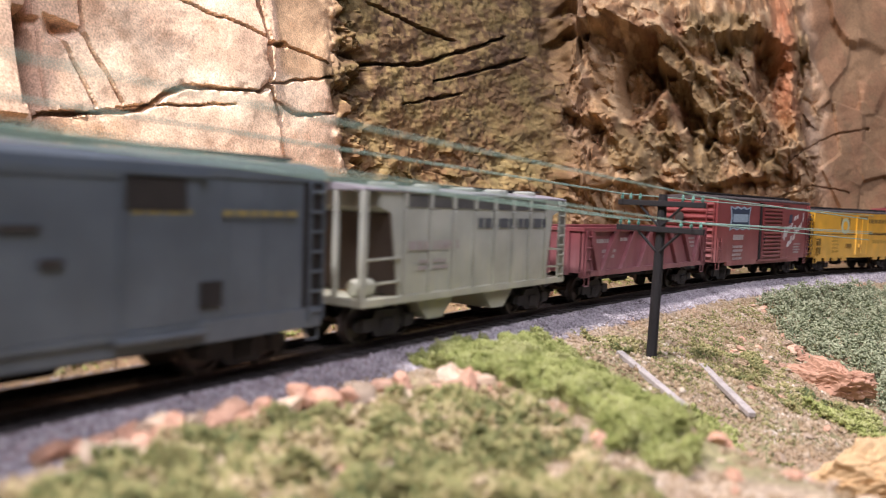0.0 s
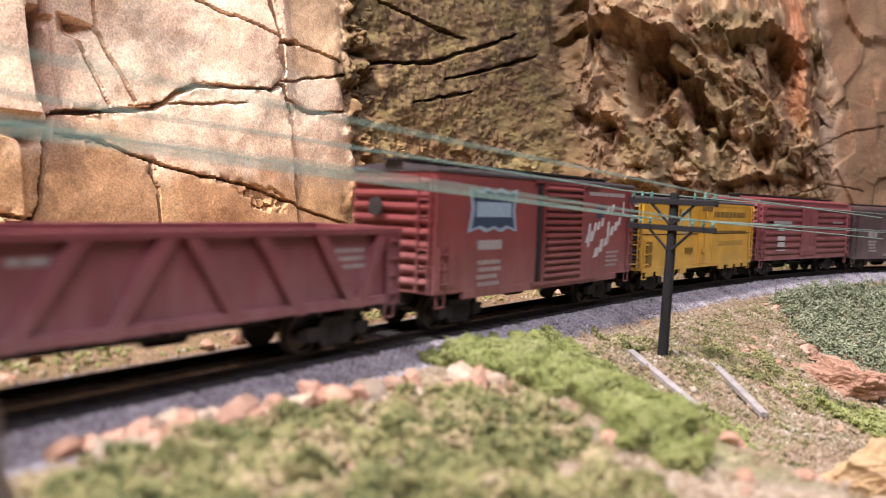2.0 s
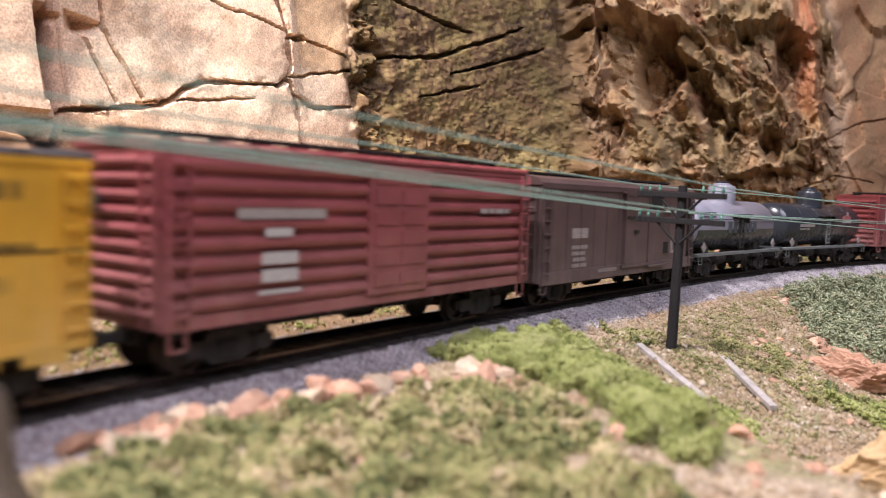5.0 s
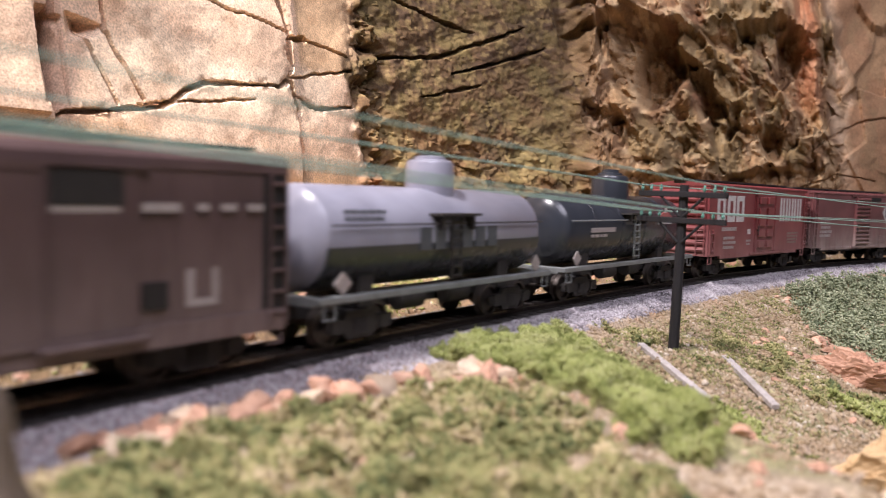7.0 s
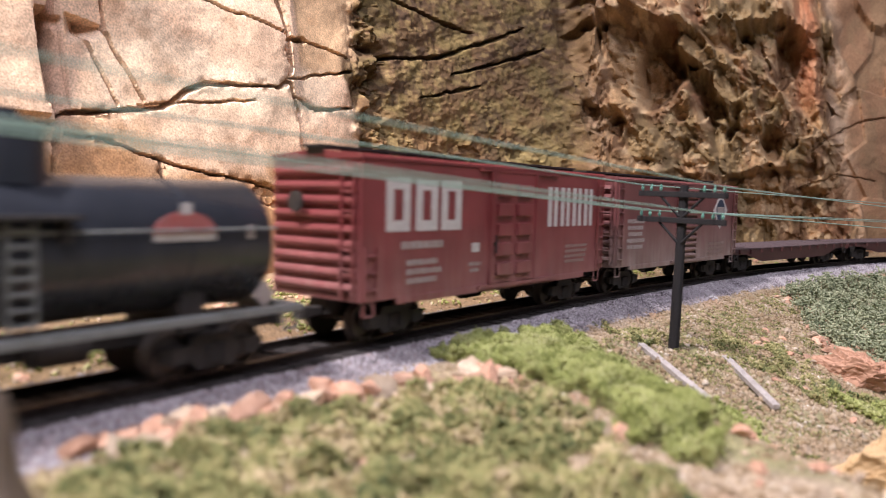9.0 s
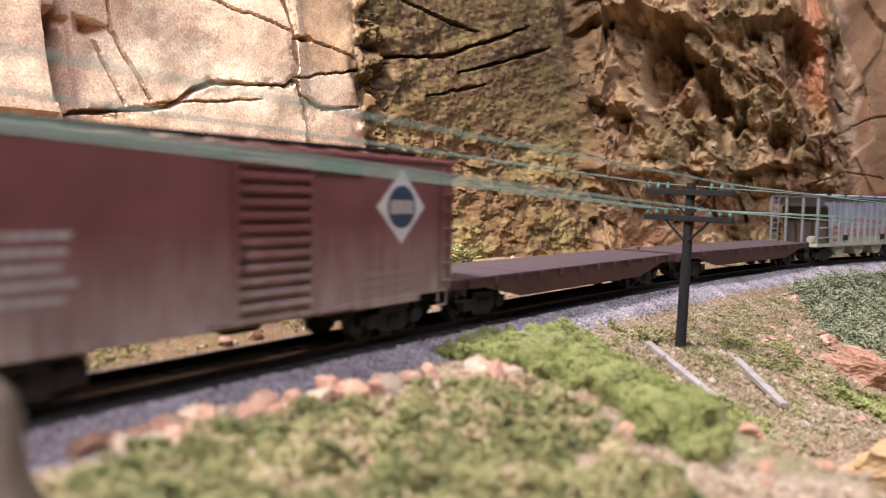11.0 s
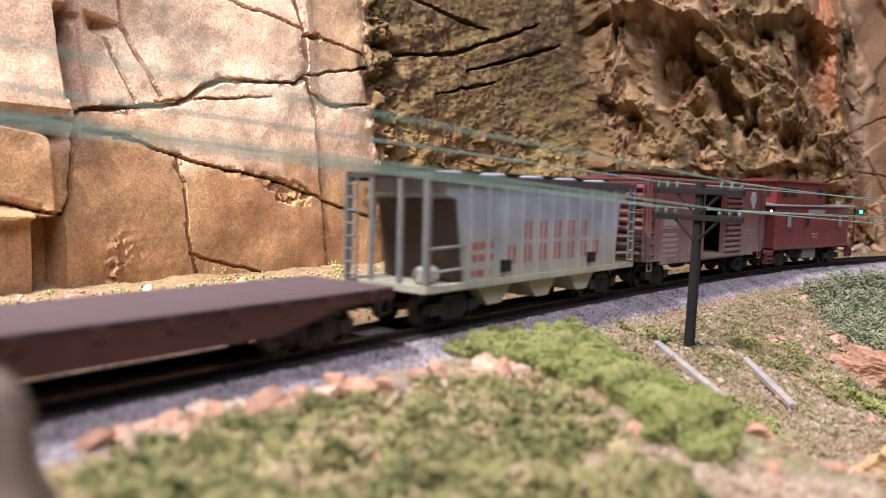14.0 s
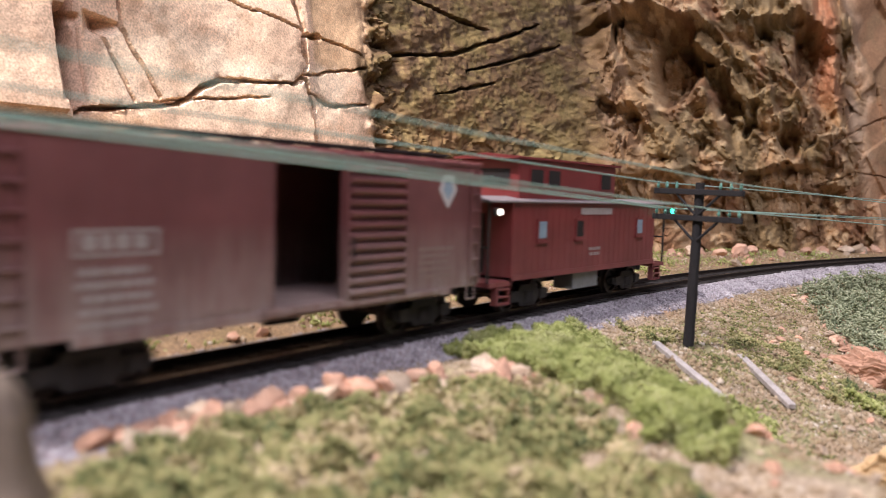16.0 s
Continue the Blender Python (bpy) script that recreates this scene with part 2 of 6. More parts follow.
def build_ground():
    s = np.concatenate([np.arange(-2480, -420, 40), np.arange(-420, -160, 8), np.arange(-160, 420, 2.0), np.arange(420, 760, 4), np.arange(760, 1101, 20), np.arange(1140, 2500, 40)])
    d = np.concatenate([np.arange(-260, -40, 5), np.arange(-40, 130, 1.8), np.arange(130, 421, 10)])
    S, D = np.meshgrid(s, d, indexing="ij")
    x, y = along(S, D)
    z = ground_height(S, D)
    v = np.stack([x, y, z], -1).reshape(-1, 3) * MM
    me = numpy_mesh("ground", v, grid_faces(len(s), len(d)), M_EARTH, True)
    S, D = S.ravel(), D.ravel()
    col = np.tile(np.array([[0.34, 0.262, 0.168]]), (len(S), 1))
    col = mixed(col, (0.42, 0.33, 0.235), ramp(-0.2, 0.6, fbm(S / 30, D / 30, 3, 4.0)))
    col = mixed(col, (0.45, 0.28, 0.17), 0.7 * ramp(0.1, 0.7, fbm(S / 24, D / 24, 3, 14.0)))
    col = mixed(col, (0.22, 0.22, 0.09), 0.75 * ramp(0.0, 0.5, fbm(S / 20, D / 20, 4, 24.0)) * ramp(28, 40, np.abs(D)))
    # brown earth behind the track, darkened to stand for the train's shadow
    col = mixed(col, (0.26, 0.165, 0.085), 0.75 * ramp(26, 34, -D))
    bed = 1 - ramp(24, 29, np.abs(D) + 2.5 * fbm(S / 6, D / 6, 3, 2.0))
    col = mixed(col, (0.44, 0.41, 0.425), bed)
    # the train's shade on the left-hand ballast is mixed into its colour
    col = mixed(col, (0.30, 0.235, 0.235), 0.8 * bed * (1 - ramp(-60, 10, S + 14 * fbm(S / 14, D / 14, 3, 9.0))))
    # grimy bed between the ties, blackened further for the shade under the train
    grime_shade = np.where(D > 0, 1 - ramp(14.6, 16.4, D + 0.8 * fbm(S / 4, D / 4, 2, 6.0)), 1 - ramp(15.0, 17.0, -D + 0.8 * fbm(S / 4, D / 4, 2, 7.0)))
    col = mixed(col, (0.035, 0.030, 0.028), grime_shade)
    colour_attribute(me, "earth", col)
    return tagged(new("ground", me), "sandy scenic ground with a grey ballast bed", "ground", kind="structure")


ground = build_ground()


# ---- the cliff: a sheet with slabs, cracks, ledges and crags ----
CRACKS = (
    (4.2, 2.0, ((-110, 64), (-75, 66), (-62, 67), (-47, 69), (-44, 74), (-28, 77), (-9, 80), (4, 82), (10, 86), (17, 92), (28, 97), (49, 99.5), (70, 101), (78, 106))),
    (2.0, 0.9, ((-9, 82), (9, 85), (31, 88.5), (55, 92))),
    (6.5, 2.4, ((73, 165), (74.5, 148), (78, 136), (79.5, 125), (80, 114), (78, 106), (83, 89))),
    (3.2, 1.3, ((83, 89), (85, 66), (83, 37), (82.5, 11), (84, -9))),
    (2.2, 1.0, ((20, 144), (40, 140), (58, 137), (78, 133))),
    (4.5, 2.6, ((80, 130.5), (86, 130.5), (90, 131))),
    (2.0, 1.0, ((90, 131), (108, 129), (124, 126.5))),
    (2.2, 1.0, ((79, 107), (99, 112), (125, 118))),
    (3.2, 1.5, ((82, 97), (97, 91), (124, 96))),
    (2.4, 1.1, ((-44, 65), (-27, 64), (-2, 56))),
    (2.4, 1.0, ((-2, 56), (16, 52), (34, 49), (59, 45), (83, 36.5), (100, 31), (122, 25.5))),
    (2.8, 1.1, ((-2, 56), (0, 44), (-0.5, 22), (1, 8), (4.5, -4.5))),
    (1.6, 0.8, ((0, 9), (24, 2), (49, -6))),
    (6.0, 2.0, ((-44, 150), (-44, 117), (-44.5, 106), (-45.5, 92), (-45.5, 81), (-47, 70), (-49, 57), (-52, 47), (-55, 28))),
    (2.2, 1.25, ((-24, 140), (-21.5, 115), (-15.5, 104), (-9.5, 92), (-6, 84))),
    (1.8, 1.15, ((-33, 112), (-28, 104), (-24, 92), (-18, 81))),
    (2.5, 1.2, ((-100, 38), (-77, 32), (-69, 30), (-55, 28))),
    (4.0, 2.0, ((154, 132), (202, 140), (253, 162), (279, 175))),
    (4.0, 2.0, ((211, 129), (252, 143), (298, 161))),
    (3.5, 2.0, ((160, 174), (190, 169), (233, 163))),
    (3.0, 2.0, ((181, 109), (235, 124))),
    (2.5, 1.6, ((575, 95), (600, 110), (640, 128), (690, 140))),
    (2.5, 1.6, ((560, 60), (610, 75), (660, 70))),
)
# crag hollows: along, up, half width, half height, how far they go in
HOLLOWS = ((404, 155, 27, 40, 37), (492, 187, 20, 16, 20), (550, 180, 19, 32, 24), (528, 102, 16, 17, 24), (600, 185, 6, 40, 14), (333, 192, 15, 24, 26),
           (360, 101, 8, 12, 12), (485, 126, 8, 9, 9), (456, 140, 10, 20, 9), (430, 92, 8, 8, 8), (392, 74, 8, 6, 7))
# broken crests of the crag: how far they stand out, reach of the weathered back, reach of the drop, which hand the back lies on, line
CRESTS = (
    (30, 46, 7, 1, ((433, 171), (449, 165), (463, 152), (469, 136))),
    (31, 34, 12, -1, ((449, 191), (470, 172), (497, 151), (512, 120))),
    (25, 52, 10, -1, ((422, 150), (435, 131), (446, 111), (455, 88))),
    (20, 40, 6, -1, ((376, 117), (393, 98), (409, 80))),
    (14, 32, 5, -1, ((345, 95), (364, 83), (373, 68))),
    (30, 64, 12, -1, ((501, 183), (522, 163), (540, 145), (570, 128))),
    (24, 30, 14, -1, ((572, 126), (584, 104), (590, 82))),
    (33, 70, 9, 1, ((340, 186), (358, 193), (385, 200), (413, 194), (436, 192))),
    (26, 60, 9, 1, ((436, 192), (468, 212), (500, 206), (543, 222), (575, 214))),
    (18, 34, 6, 1, ((330, 62), (352, 63), (417, 71), (466, 71), (506, 79), (566, 89))),
    (20, 26, 16, 1, ((571, 226), (588, 190), (585, 150), (592, 110))),
    (9, 24, 6, -1, ((338, 184), (352, 150), (360, 122))),
    (12, 22, 5, -1, ((400, 118), (412, 108), (424, 90))),
    (10, 20, 5, 1, ((470, 112), (486, 104), (500, 92))),
)


def wall_set_back(s, z):
    return 165 - 65 * ramp(150, 550, s) + 0.12 * np.clip(z, -20, 400)


def seg_distance(S, Z, a, b):
    ax, ay, bx, by = *a, *b
    dx, dy = bx - ax, by - ay
    t = np.clip(((S - ax) * dx + (Z - ay) * dy) / (dx * dx + dy * dy), 0, 1)
    return np.hypot(S - ax - t * dx, Z - ay - t * dy)


def crest_height(S, Z, h, back, drop, hand, line):
    """A broken crest: a long weathered back on one hand, a steep drop on the other."""
    dist, side = np.full(S.shape, 1e9), np.zeros(S.shape)
    for a, b in zip(line, line[1:]):
        q = seg_distance(S, Z, a, b)
        c = np.sign((b[0] - a[0]) * (Z - a[1]) - (b[1] - a[1]) * (S - a[0]))
        near = q < dist
        dist, side = np.where(near, q, dist), np.where(near, c, side)
    reach = np.where(side == hand, back, drop)
    return 1.35 * h * np.clip(1 - dist / reach, 0, None)


def facets(S, Z, cell, seed, tilt):
    """Broken planes: every point takes the plane of the nearest of many scattered seeds."""
    rs = np.random.RandomState(seed)
    gi, gj = np.floor(S / cell).astype(int), np.floor(Z / cell).astype(int)
    best, out = np.full(S.shape, 1e9), np.zeros(S.shape)
    table = rs.rand(64, 64, 5)
    for a in (-1, 0, 1):
        for b in (-1, 0, 1):
            r = table[(gi + a) % 64, (gj + b) % 64]
            cx, cz = (gi + a + r[..., 0]) * cell, (gj + b + r[..., 1]) * cell
            dist = np.hypot(S - cx, Z - cz)
            h = (r[..., 2] - 0.5) * cell * 0.35 + ((r[..., 3] - 0.5) * (S - cx) + (r[..., 4] - 0.5) * (Z - cz)) * tilt
            near = dist < best
            best, out = np.where(near, dist, best), np.where(near, h, out)
    return out


M_CLIFF = earth_material("painted_plaster_rock", "rock", 0.30, 0.0005, (1000, 330), 0.88, (0.68, 1.28), (0.88, 1.12))


def build_cliff():
    s = np.concatenate([np.arange(-2480, -420, 40), np.arange(-420, -100, 6), np.arange(-100, 150, 0.7), np.arange(150, 340, 1.0), np.arange(340, 680, 1.1), np.arange(680, 800, 2.4), np.arange(800, 1101, 8), np.arange(1140, 2500, 40)])
    z = np.concatenate([np.arange(-14, 160, 0.75), np.arange(160, 215, 1.0), np.arange(215, 300, 3), np.arange(300, 461, 10)])
    S, Z = np.meshgrid(s, z, indexing="ij")
    # zone weights
    wob = 10 * fbm(S / 30, Z / 30, 3, 40.0)
    moss = ramp(132, 142, S + wob) * (1 - ramp(312, 330, S + wob))
    crag = ramp(312, 335, S + wob) * (1 - ramp(600, 640, S + 0.10 * (Z - 130) + wob))
    slab = (1 - ramp(132, 142, S + wob))
    far = ramp(612, 640, S + 0.10 * (Z - 130) + wob)
    out = np.zeros(S.shape)
    big = 5 * fbm(S / 90, Z / 90, 2, 11.0)
    out += big
    # smooth slabs
    out += slab * (1.0 * fbm(S / 30, Z / 30, 3, 21.0) + 0.07 * fbm(S / 3, Z / 3, 3, 22.0))
    out -= slab * 1.8 * ramp(82, 83.4, S + 1.2 * lattice(S / 6, Z / 9, 4.0)) * ramp(-20, 60, Z)
    # mossy striated slab with a ragged left edge
    lay = (Z - 0.42 * S) / 9.0
    out += moss * (-4 + 0.9 * lattice(lay * 0.8, S / 60) + 0.3 * lattice(lay * 4, S / 25) + 0.8 * fbm(S / 10, Z / 10, 4, 31.0)
                   + 0.4 * fbm(S / 2.2, Z / 2.2, 2, 33.0) + 0.3 * facets(S + 2 * fbm(S / 5, Z / 5, 2, 38.0), 1.6 * Z + 2 * fbm(S / 5, Z / 5, 2, 39.0), 5.0, 34, 0.7))
    low = moss * (1 - ramp(60, 110, Z))
    out += low * (9 * (1 - Z / 110) + 2.2 * fbm(S / 14, Z / 10, 4, 35.0) + 0.8 * facets(S, Z, 9, 7, 0.7) + 0.5 * fbm(S / 2, Z / 2, 2, 36.0))
    edge = np.exp(-((S + 0.4 * wob - 142) / 12) ** 2) * ramp(10, 40, Z)
    out += edge * (10 * fbm(S / 9, Z / 9, 4, 37.0) - 4) + edge * 0.8 * facets(S, Z, 8, 9, 0.9)
    # the crag
    rock = np.zeros(S.shape)
    wx, wz = S + 5 * fbm(S / 24, Z / 24, 3, 51.0), Z + 5 * fbm(S / 24, Z / 24, 3, 52.0)
    for crest in CRESTS:
        rock = np.maximum(rock, crest_height(wx, wz, *crest))
    rock += 5 + 6 * np.exp(-((S - 470) / 90) ** 2)
    for ls, lz, a, b, h in HOLLOWS:
        q = np.hypot((wx - 0.22 * (wz - lz) - ls) / a, (wz - lz) / b)
        rock -= 1.15 * h * (1 - ramp(0.6, 1.05, q))
    tx, tz = 0.8 * wx + 0.6 * wz, 0.6 * wx - 0.8 * wz
    rock += 1.3 * fbm(tx / 24, tz / 15, 3, 53.0, True) + 1.3 * facets(tx, tz, 19, 3, 1.2) + 0.8 * facets(tz, tx, 9, 4, 1.1)
    rock -= 14 * (1 - ramp(40, 62, Z)) * ramp(420, 450, S) * (1 - ramp(560, 600, S))
    out += crag * rock
    out -= 22 * np.exp(-((S - 322 + 0.1 * (Z - 170)) / 8) ** 2) * ramp(140, 165, Z)
    # the smooth far slab
    out += far * (10 + 2.2 * fbm(S / 30, Z / 30, 4, 61.0) + 0.8 * facets(S, Z, 40, 12, 0.25) + 0.3 * fbm(S / 4, Z / 4, 2, 62.0))
    # weathering rounds the sharpest steps of the crag
    for _ in range(1):
        soft = out.copy()
        soft[1:-1] = 0.25 * out[:-2] + 0.5 * out[1:-1] + 0.25 * out[2:]
        soft[:, 1:-1] = 0.25 * soft[:, :-2] + 0.5 * soft[:, 1:-1] + 0.25 * soft[:, 2:]
        out += np.clip(crag + far, 0, 1) * (soft - out)
    out += crag * (0.8 * fbm(tx / 11, tz / 7, 3, 57.5, True) + 0.5 * fbm(S / 5, Z / 5, 3, 59.0, True) + 0.3 * fbm(S / 2.6, Z / 2.6, 2, 60.0) + 0.75 * facets(wx, wz, 5.5, 8, 1.1))
    out += np.exp(-((S - 332) / 22) ** 2) * (1.8 * fbm(tx / 12, tz / 9, 3, 64.0, True) + 1.2 * fbm(S / 4, Z / 4, 3, 65.0))
    # blocks and hollows on the left
    block = (1 - ramp(-62, -59, S)) * (1 - ramp(60, 62, Z + 0.15 * (S + 60))) * ramp(27, 28.5, Z - 0.1 * (S + 60))
    out += 6 * block
    out -= 16 * ramp(-71, -69, S) * (1 - ramp(-58, -56, S)) * (1 - ramp(26, 28, Z))
    out += 5 * (1 - ramp(-72, -70, S)) * (1 - ramp(28, 31, Z))
    step = (1 - ramp(-52.5, -51.5, S + 0.03 * (Z - 90))) * ramp(70, 73, Z)
    out += 7 * step
    out -= 5 * ramp(-52, -51, S) * (1 - ramp(-46, -42, S)) * ramp(74, 78, Z) * (1 - ramp(118, 121, Z))
    out -= 12 * np.clip(1 - np.abs(S + 30) / 9, 0, 1) * (1 - ramp(117.5, 118.5, Z + 0.2 * (S + 30))) * ramp(108, 115, Z - 0.3 * (S + 30))
    out -= 12 * np.clip(1 - np.abs(S + 47) / 7, 0, 1) * (1 - ramp(118, 119, Z + 0.3 * (S + 47))) * ramp(110, 116, Z)
    out -= 12 * np.exp(-((S + 56) / 5) ** 2 - ((Z - 62) / 3.5) ** 2)
    flake = np.hypot((S - 62 + 0.9 * (Z - 40)) / 13, (Z - 40) / 7) + 0.35 * fbm(S / 6, Z / 6, 3, 93.0)
    out -= (1 - ramp(0.75, 1.0, flake)) * (2.6 + 1.6 * facets(S, Z, 4, 17, 0.9))
    out -= 3.2 * ramp(-54.5, -53.5, S) * (1 - ramp(-40.5, -39.5, S)) * ramp(76, 79, Z) * (1 - ramp(116, 118, Z))
    gully = np.exp(-((S + 34 - 0.25 * (Z - 10)) / 5) ** 2) * (1 - ramp(10, 24, Z))
    out += gully * (1.2 * facets(S, Z, 3.0, 18, 1.0) + 1.2 * fbm(S / 3, Z / 3, 2, 95.0))
    near_crack = np.zeros(S.shape)
    for depth, width, line in CRACKS:
        dist = np.full(S.shape, 1e9)
        lo, hi = min(p[0] for p in line) - 12, max(p[0] for p in line) + 12
        rows = np.where((s > lo) & (s < hi))[0]
        r = slice(rows[0], rows[-1] + 1)
        for a, b in zip(line, line[1:]):
            dist[r] = np.minimum(dist[r], seg_distance(S[r] + 0.8 * lattice(S[r] / 6, Z[r] / 6, 1.0), Z[r] + 0.8 * lattice(S[r] / 6, Z[r] / 6, 2.0), a, b))
        wide = np.maximum(width * (0.75 + 0.4 * lattice(S / 11, Z / 11, 3.0)), 0.95)
        k = 1 - ramp(0.45, 1.0, dist / wide)
        out -= depth * 1.8 * k
        if depth > 2.3:
            near_crack = np.maximum(near_crack, np.exp(-(dist / (1.5 + 1.2 * width)) ** 2))
    chips = np.clip(near_crack - 0.25, 0, 1) * ramp(-0.1, 0.5, fbm(S / 14, Z / 14, 2, 91.0))
    out += slab * chips * (0.9 * facets(S, Z, 5, 15, 0.9) + 0.9 * fbm(S / 2.5, Z / 2.5, 2, 92.0) - 0.8)
    # slabs step out square to the wall, the crag leans towards the open side of the bend
    lean = ramp(290, 360, S)
    x0, y0 = along(S, -wall_set_back(S, Z))
    h = heading(S)
    x, y = x0 + out * (np.sin(h) * (1 - lean) - 0.36 * lean), y0 + out * (-np.cos(h) * (1 - lean) - 0.93 * lean)
    v = np.stack([x, y, Z - 0.05 * np.clip(out, 0, None) * crag], -1).reshape(-1, 3) * MM
    me = numpy_mesh("cliff", v, grid_faces(len(s), len(z)), M_CLIFF, True)
    me.set_sharp_from_angle(angle=radians(40))
    S, Z = S.ravel(), Z.ravel()
    moss, crag, far, slab = (a.ravel() for a in (moss, crag, far, slab))
    n1, n2, n3 = fbm(S / 40, Z / 40, 4, 71.0), fbm(S / 16, Z / 16, 4, 72.0), fbm(S / 70, Z / 50, 3, 73.0)
    col = np.tile(np.array([[0.72, 0.52, 0.36]]), (len(S), 1))
    col = mixed(col, (0.81, 0.65, 0.475), ramp(-0.4, 0.4, n1) * ramp(60, 95, Z))
    tan = np.maximum(1 - ramp(45, 75, Z + 12 * n2 + 0.12 * S), ramp(86, 92, S) * (1 - ramp(40, 70, Z)))
    col = mixed(col, (0.415, 0.235, 0.098), 0.9 * tan * slab)
    col = mixed(col, (0.40, 0.20, 0.095), 0.6 * tan * slab * ramp(0.0, 0.6, fbm(S / 22, Z / 30, 4, 78.0)))
    panel = ramp(-50, -46, S) * (1 - ramp(-3, 1, S + 0.5 * n2)) * (1 - ramp(56, 62, Z + 0.2 * (S + 25)))
    col = mixed(col, (0.31, 0.165, 0.078), 0.6 * slab * panel)
    # the sunk strip on the left has its shade put into the colour
    col = mixed(col, (0.42, 0.25, 0.17), 0.5 * slab * ramp(-54, -52, S) * (1 - ramp(-41, -39, S)) * ramp(70, 78, Z))
    col = mixed(col, (0.50, 0.29, 0.15), 0.22 * ramp(0.1, 0.8, n1) * slab)
    moss = ramp(124, 134, S + wob.ravel()) * (1 - ramp(322, 352, S + wob.ravel()))
    col = mixed(col, (0.50, 0.33, 0.18), 0.8 * ramp(84, 88, S) * ramp(108, 118, Z + 6 * n2) * slab)
    streak = fbm(S / 9, Z / 26, 4, 76.0)
    col = col * (1 + 0.16 * np.clip(streak, -1, 1) * slab)[:, None]
    col = mixed(col, (0.36, 0.19, 0.09), 0.3 * ramp(0.35, 0.9, fbm(S / 11, Z / 11, 4, 77.0)) * slab)
    col = mixed(col, (0.30, 0.17, 0.09), 0.5 * chips.ravel() * slab)
    col = mixed(col, (0.165, 0.092, 0.037), moss)
    col = mixed(col, (0.088, 0.052, 0.022), 0.8 * moss * ramp(70, 130, Z))
    col = mixed(col, (0.135, 0.10, 0.033), 0.8 * moss * ramp(-0.2, 0.6, n2))
    lay = ((Z - 0.42 * S) / 9.0)
    col = mixed(col, (0.06, 0.033, 0.015), 0.7 * moss * ramp(0.0, 0.7, lattice(lay, S / 40) + 0.6 * fbm(S / 5, Z / 5, 3, 79.0)))
    col = mixed(col, (0.28, 0.20, 0.08), 0.5 * moss * ramp(0.15, 0.7, fbm(S / 4, Z / 4, 3, 80.0)))
    col = mixed(col, (0.26, 0.205, 0.08), moss * 0.6 * ramp(0.0, 0.6, n1) * (1 - ramp(60, 120, Z)))
    col = mixed(col, (0.40, 0.15, 0.06), 0.8 * np.exp(-((S - 141) / 7) ** 2) * (1 - ramp(45, 62, Z)))
    crag = crag * ramp(322, 352, S + wob.ravel())
    col = mixed(col, (0.225, 0.125, 0.058), crag)
    col = mixed(col, (0.40, 0.25, 0.12), 0.85 * crag * ramp(-0.25, 0.35, n2))
    col = mixed(col, (0.21, 0.088, 0.038), crag * 0.6 * ramp(0.1, 0.6, n3))
    col = mixed(col, (0.52, 0.37, 0.21), crag * 0.7 * ramp(0.1, 0.6, fbm(S / 9, Z / 9, 4, 81.0)))
    col = mixed(col, (0.16, 0.125, 0.045), crag * 0.5 * ramp(0.2, 0.6, n1))
    col = mixed(col, (0.45, 0.17, 0.08), 0.7 * np.exp(-((S - 578) / 14) ** 2) * ramp(120, 160, Z) * crag)
    col = mixed(col, (0.21, 0.125, 0.058), 0.75 * np.exp(-((S - 336) / 20) ** 2) * ramp(-0.5, 0.2, n2))
    col = mixed(col, (0.285, 0.175, 0.092), far)
    col = mixed(col, (0.32, 0.17, 0.09), far * 0.6 * ramp(-0.1, 0.5, n2))
    colour_attribute(me, "rock", np.clip(col, 0.02, 0.9))
    return tagged(new("cliff", me), "tan and ochre plaster rock cliff with cracked slabs", "cliff", kind="structure")


cliff = build_cliff()


# ---- the room round the layout ----
def build_room():
    def slab_box(name, label, *b):
        ob = new(name, mesh_of(name, Geo().box(*b), M_ROOM))
        tagged(ob, label, name.split("_")[0], kind="structure")
    slab_box("floor", "plain dim room floor", -2600, 2600, -2600, 2600, -1060, -1000)
    slab_box("ceiling", "plain dim room ceiling", -2600, 2600, -2600, 2600, 1700, 1760)
    slab_box("wall_north", "plain dim plaster wall", -2600, 2600, 2600, 2660, -1000, 1700)
    slab_box("wall_south", "plain dim plaster wall", -2600, 2600, -2660, -2600, -1000, 1700)
    slab_box("wall_east", "plain dim plaster wall", 2600, 2660, -2600, 2600, -1000, 1700)
    slab_box("wall_west", "plain dim plaster wall", -2660, -2600, -2600, 2600, -1000, 1700)


build_room()


# ---- what carries the layout ----
def swept(name, label, d0, d1, z0, z1):
    g = Geo()
    sv = np.concatenate([np.arange(-2480, -200, 120), np.arange(-200, 800, 40), np.arange(800, 2481, 120)])
    for s in sv:
        for d, z in ((d0, z0), (d1, z0), (d1, z1), (d0, z1)):
            x, y = along(s, d)
            g.v.append((float(x), float(y), z))
    n = len(sv)
    for i in range(n - 1):
        g.f += [(4 * i + k, 4 * i + 4 + k, 4 * i + 4 + (k + 1) % 4, 4 * i + (k + 1) % 4) for k in range(4)]
    g.f += [(0, 1, 2, 3), (4 * n - 4, 4 * n - 3, 4 * n - 2, 4 * n - 1)]
    return tagged(new(name, mesh_of(name, g, M_ROOM)), label, name.split("_")[-1], kind="structure")


swept("layout_bench", "plain grey bench under the model landscape", -258, 418, -1000, -122)
swept("layout_backboard", "plain grey board behind the cliff", -266, -258, -1000, 462)


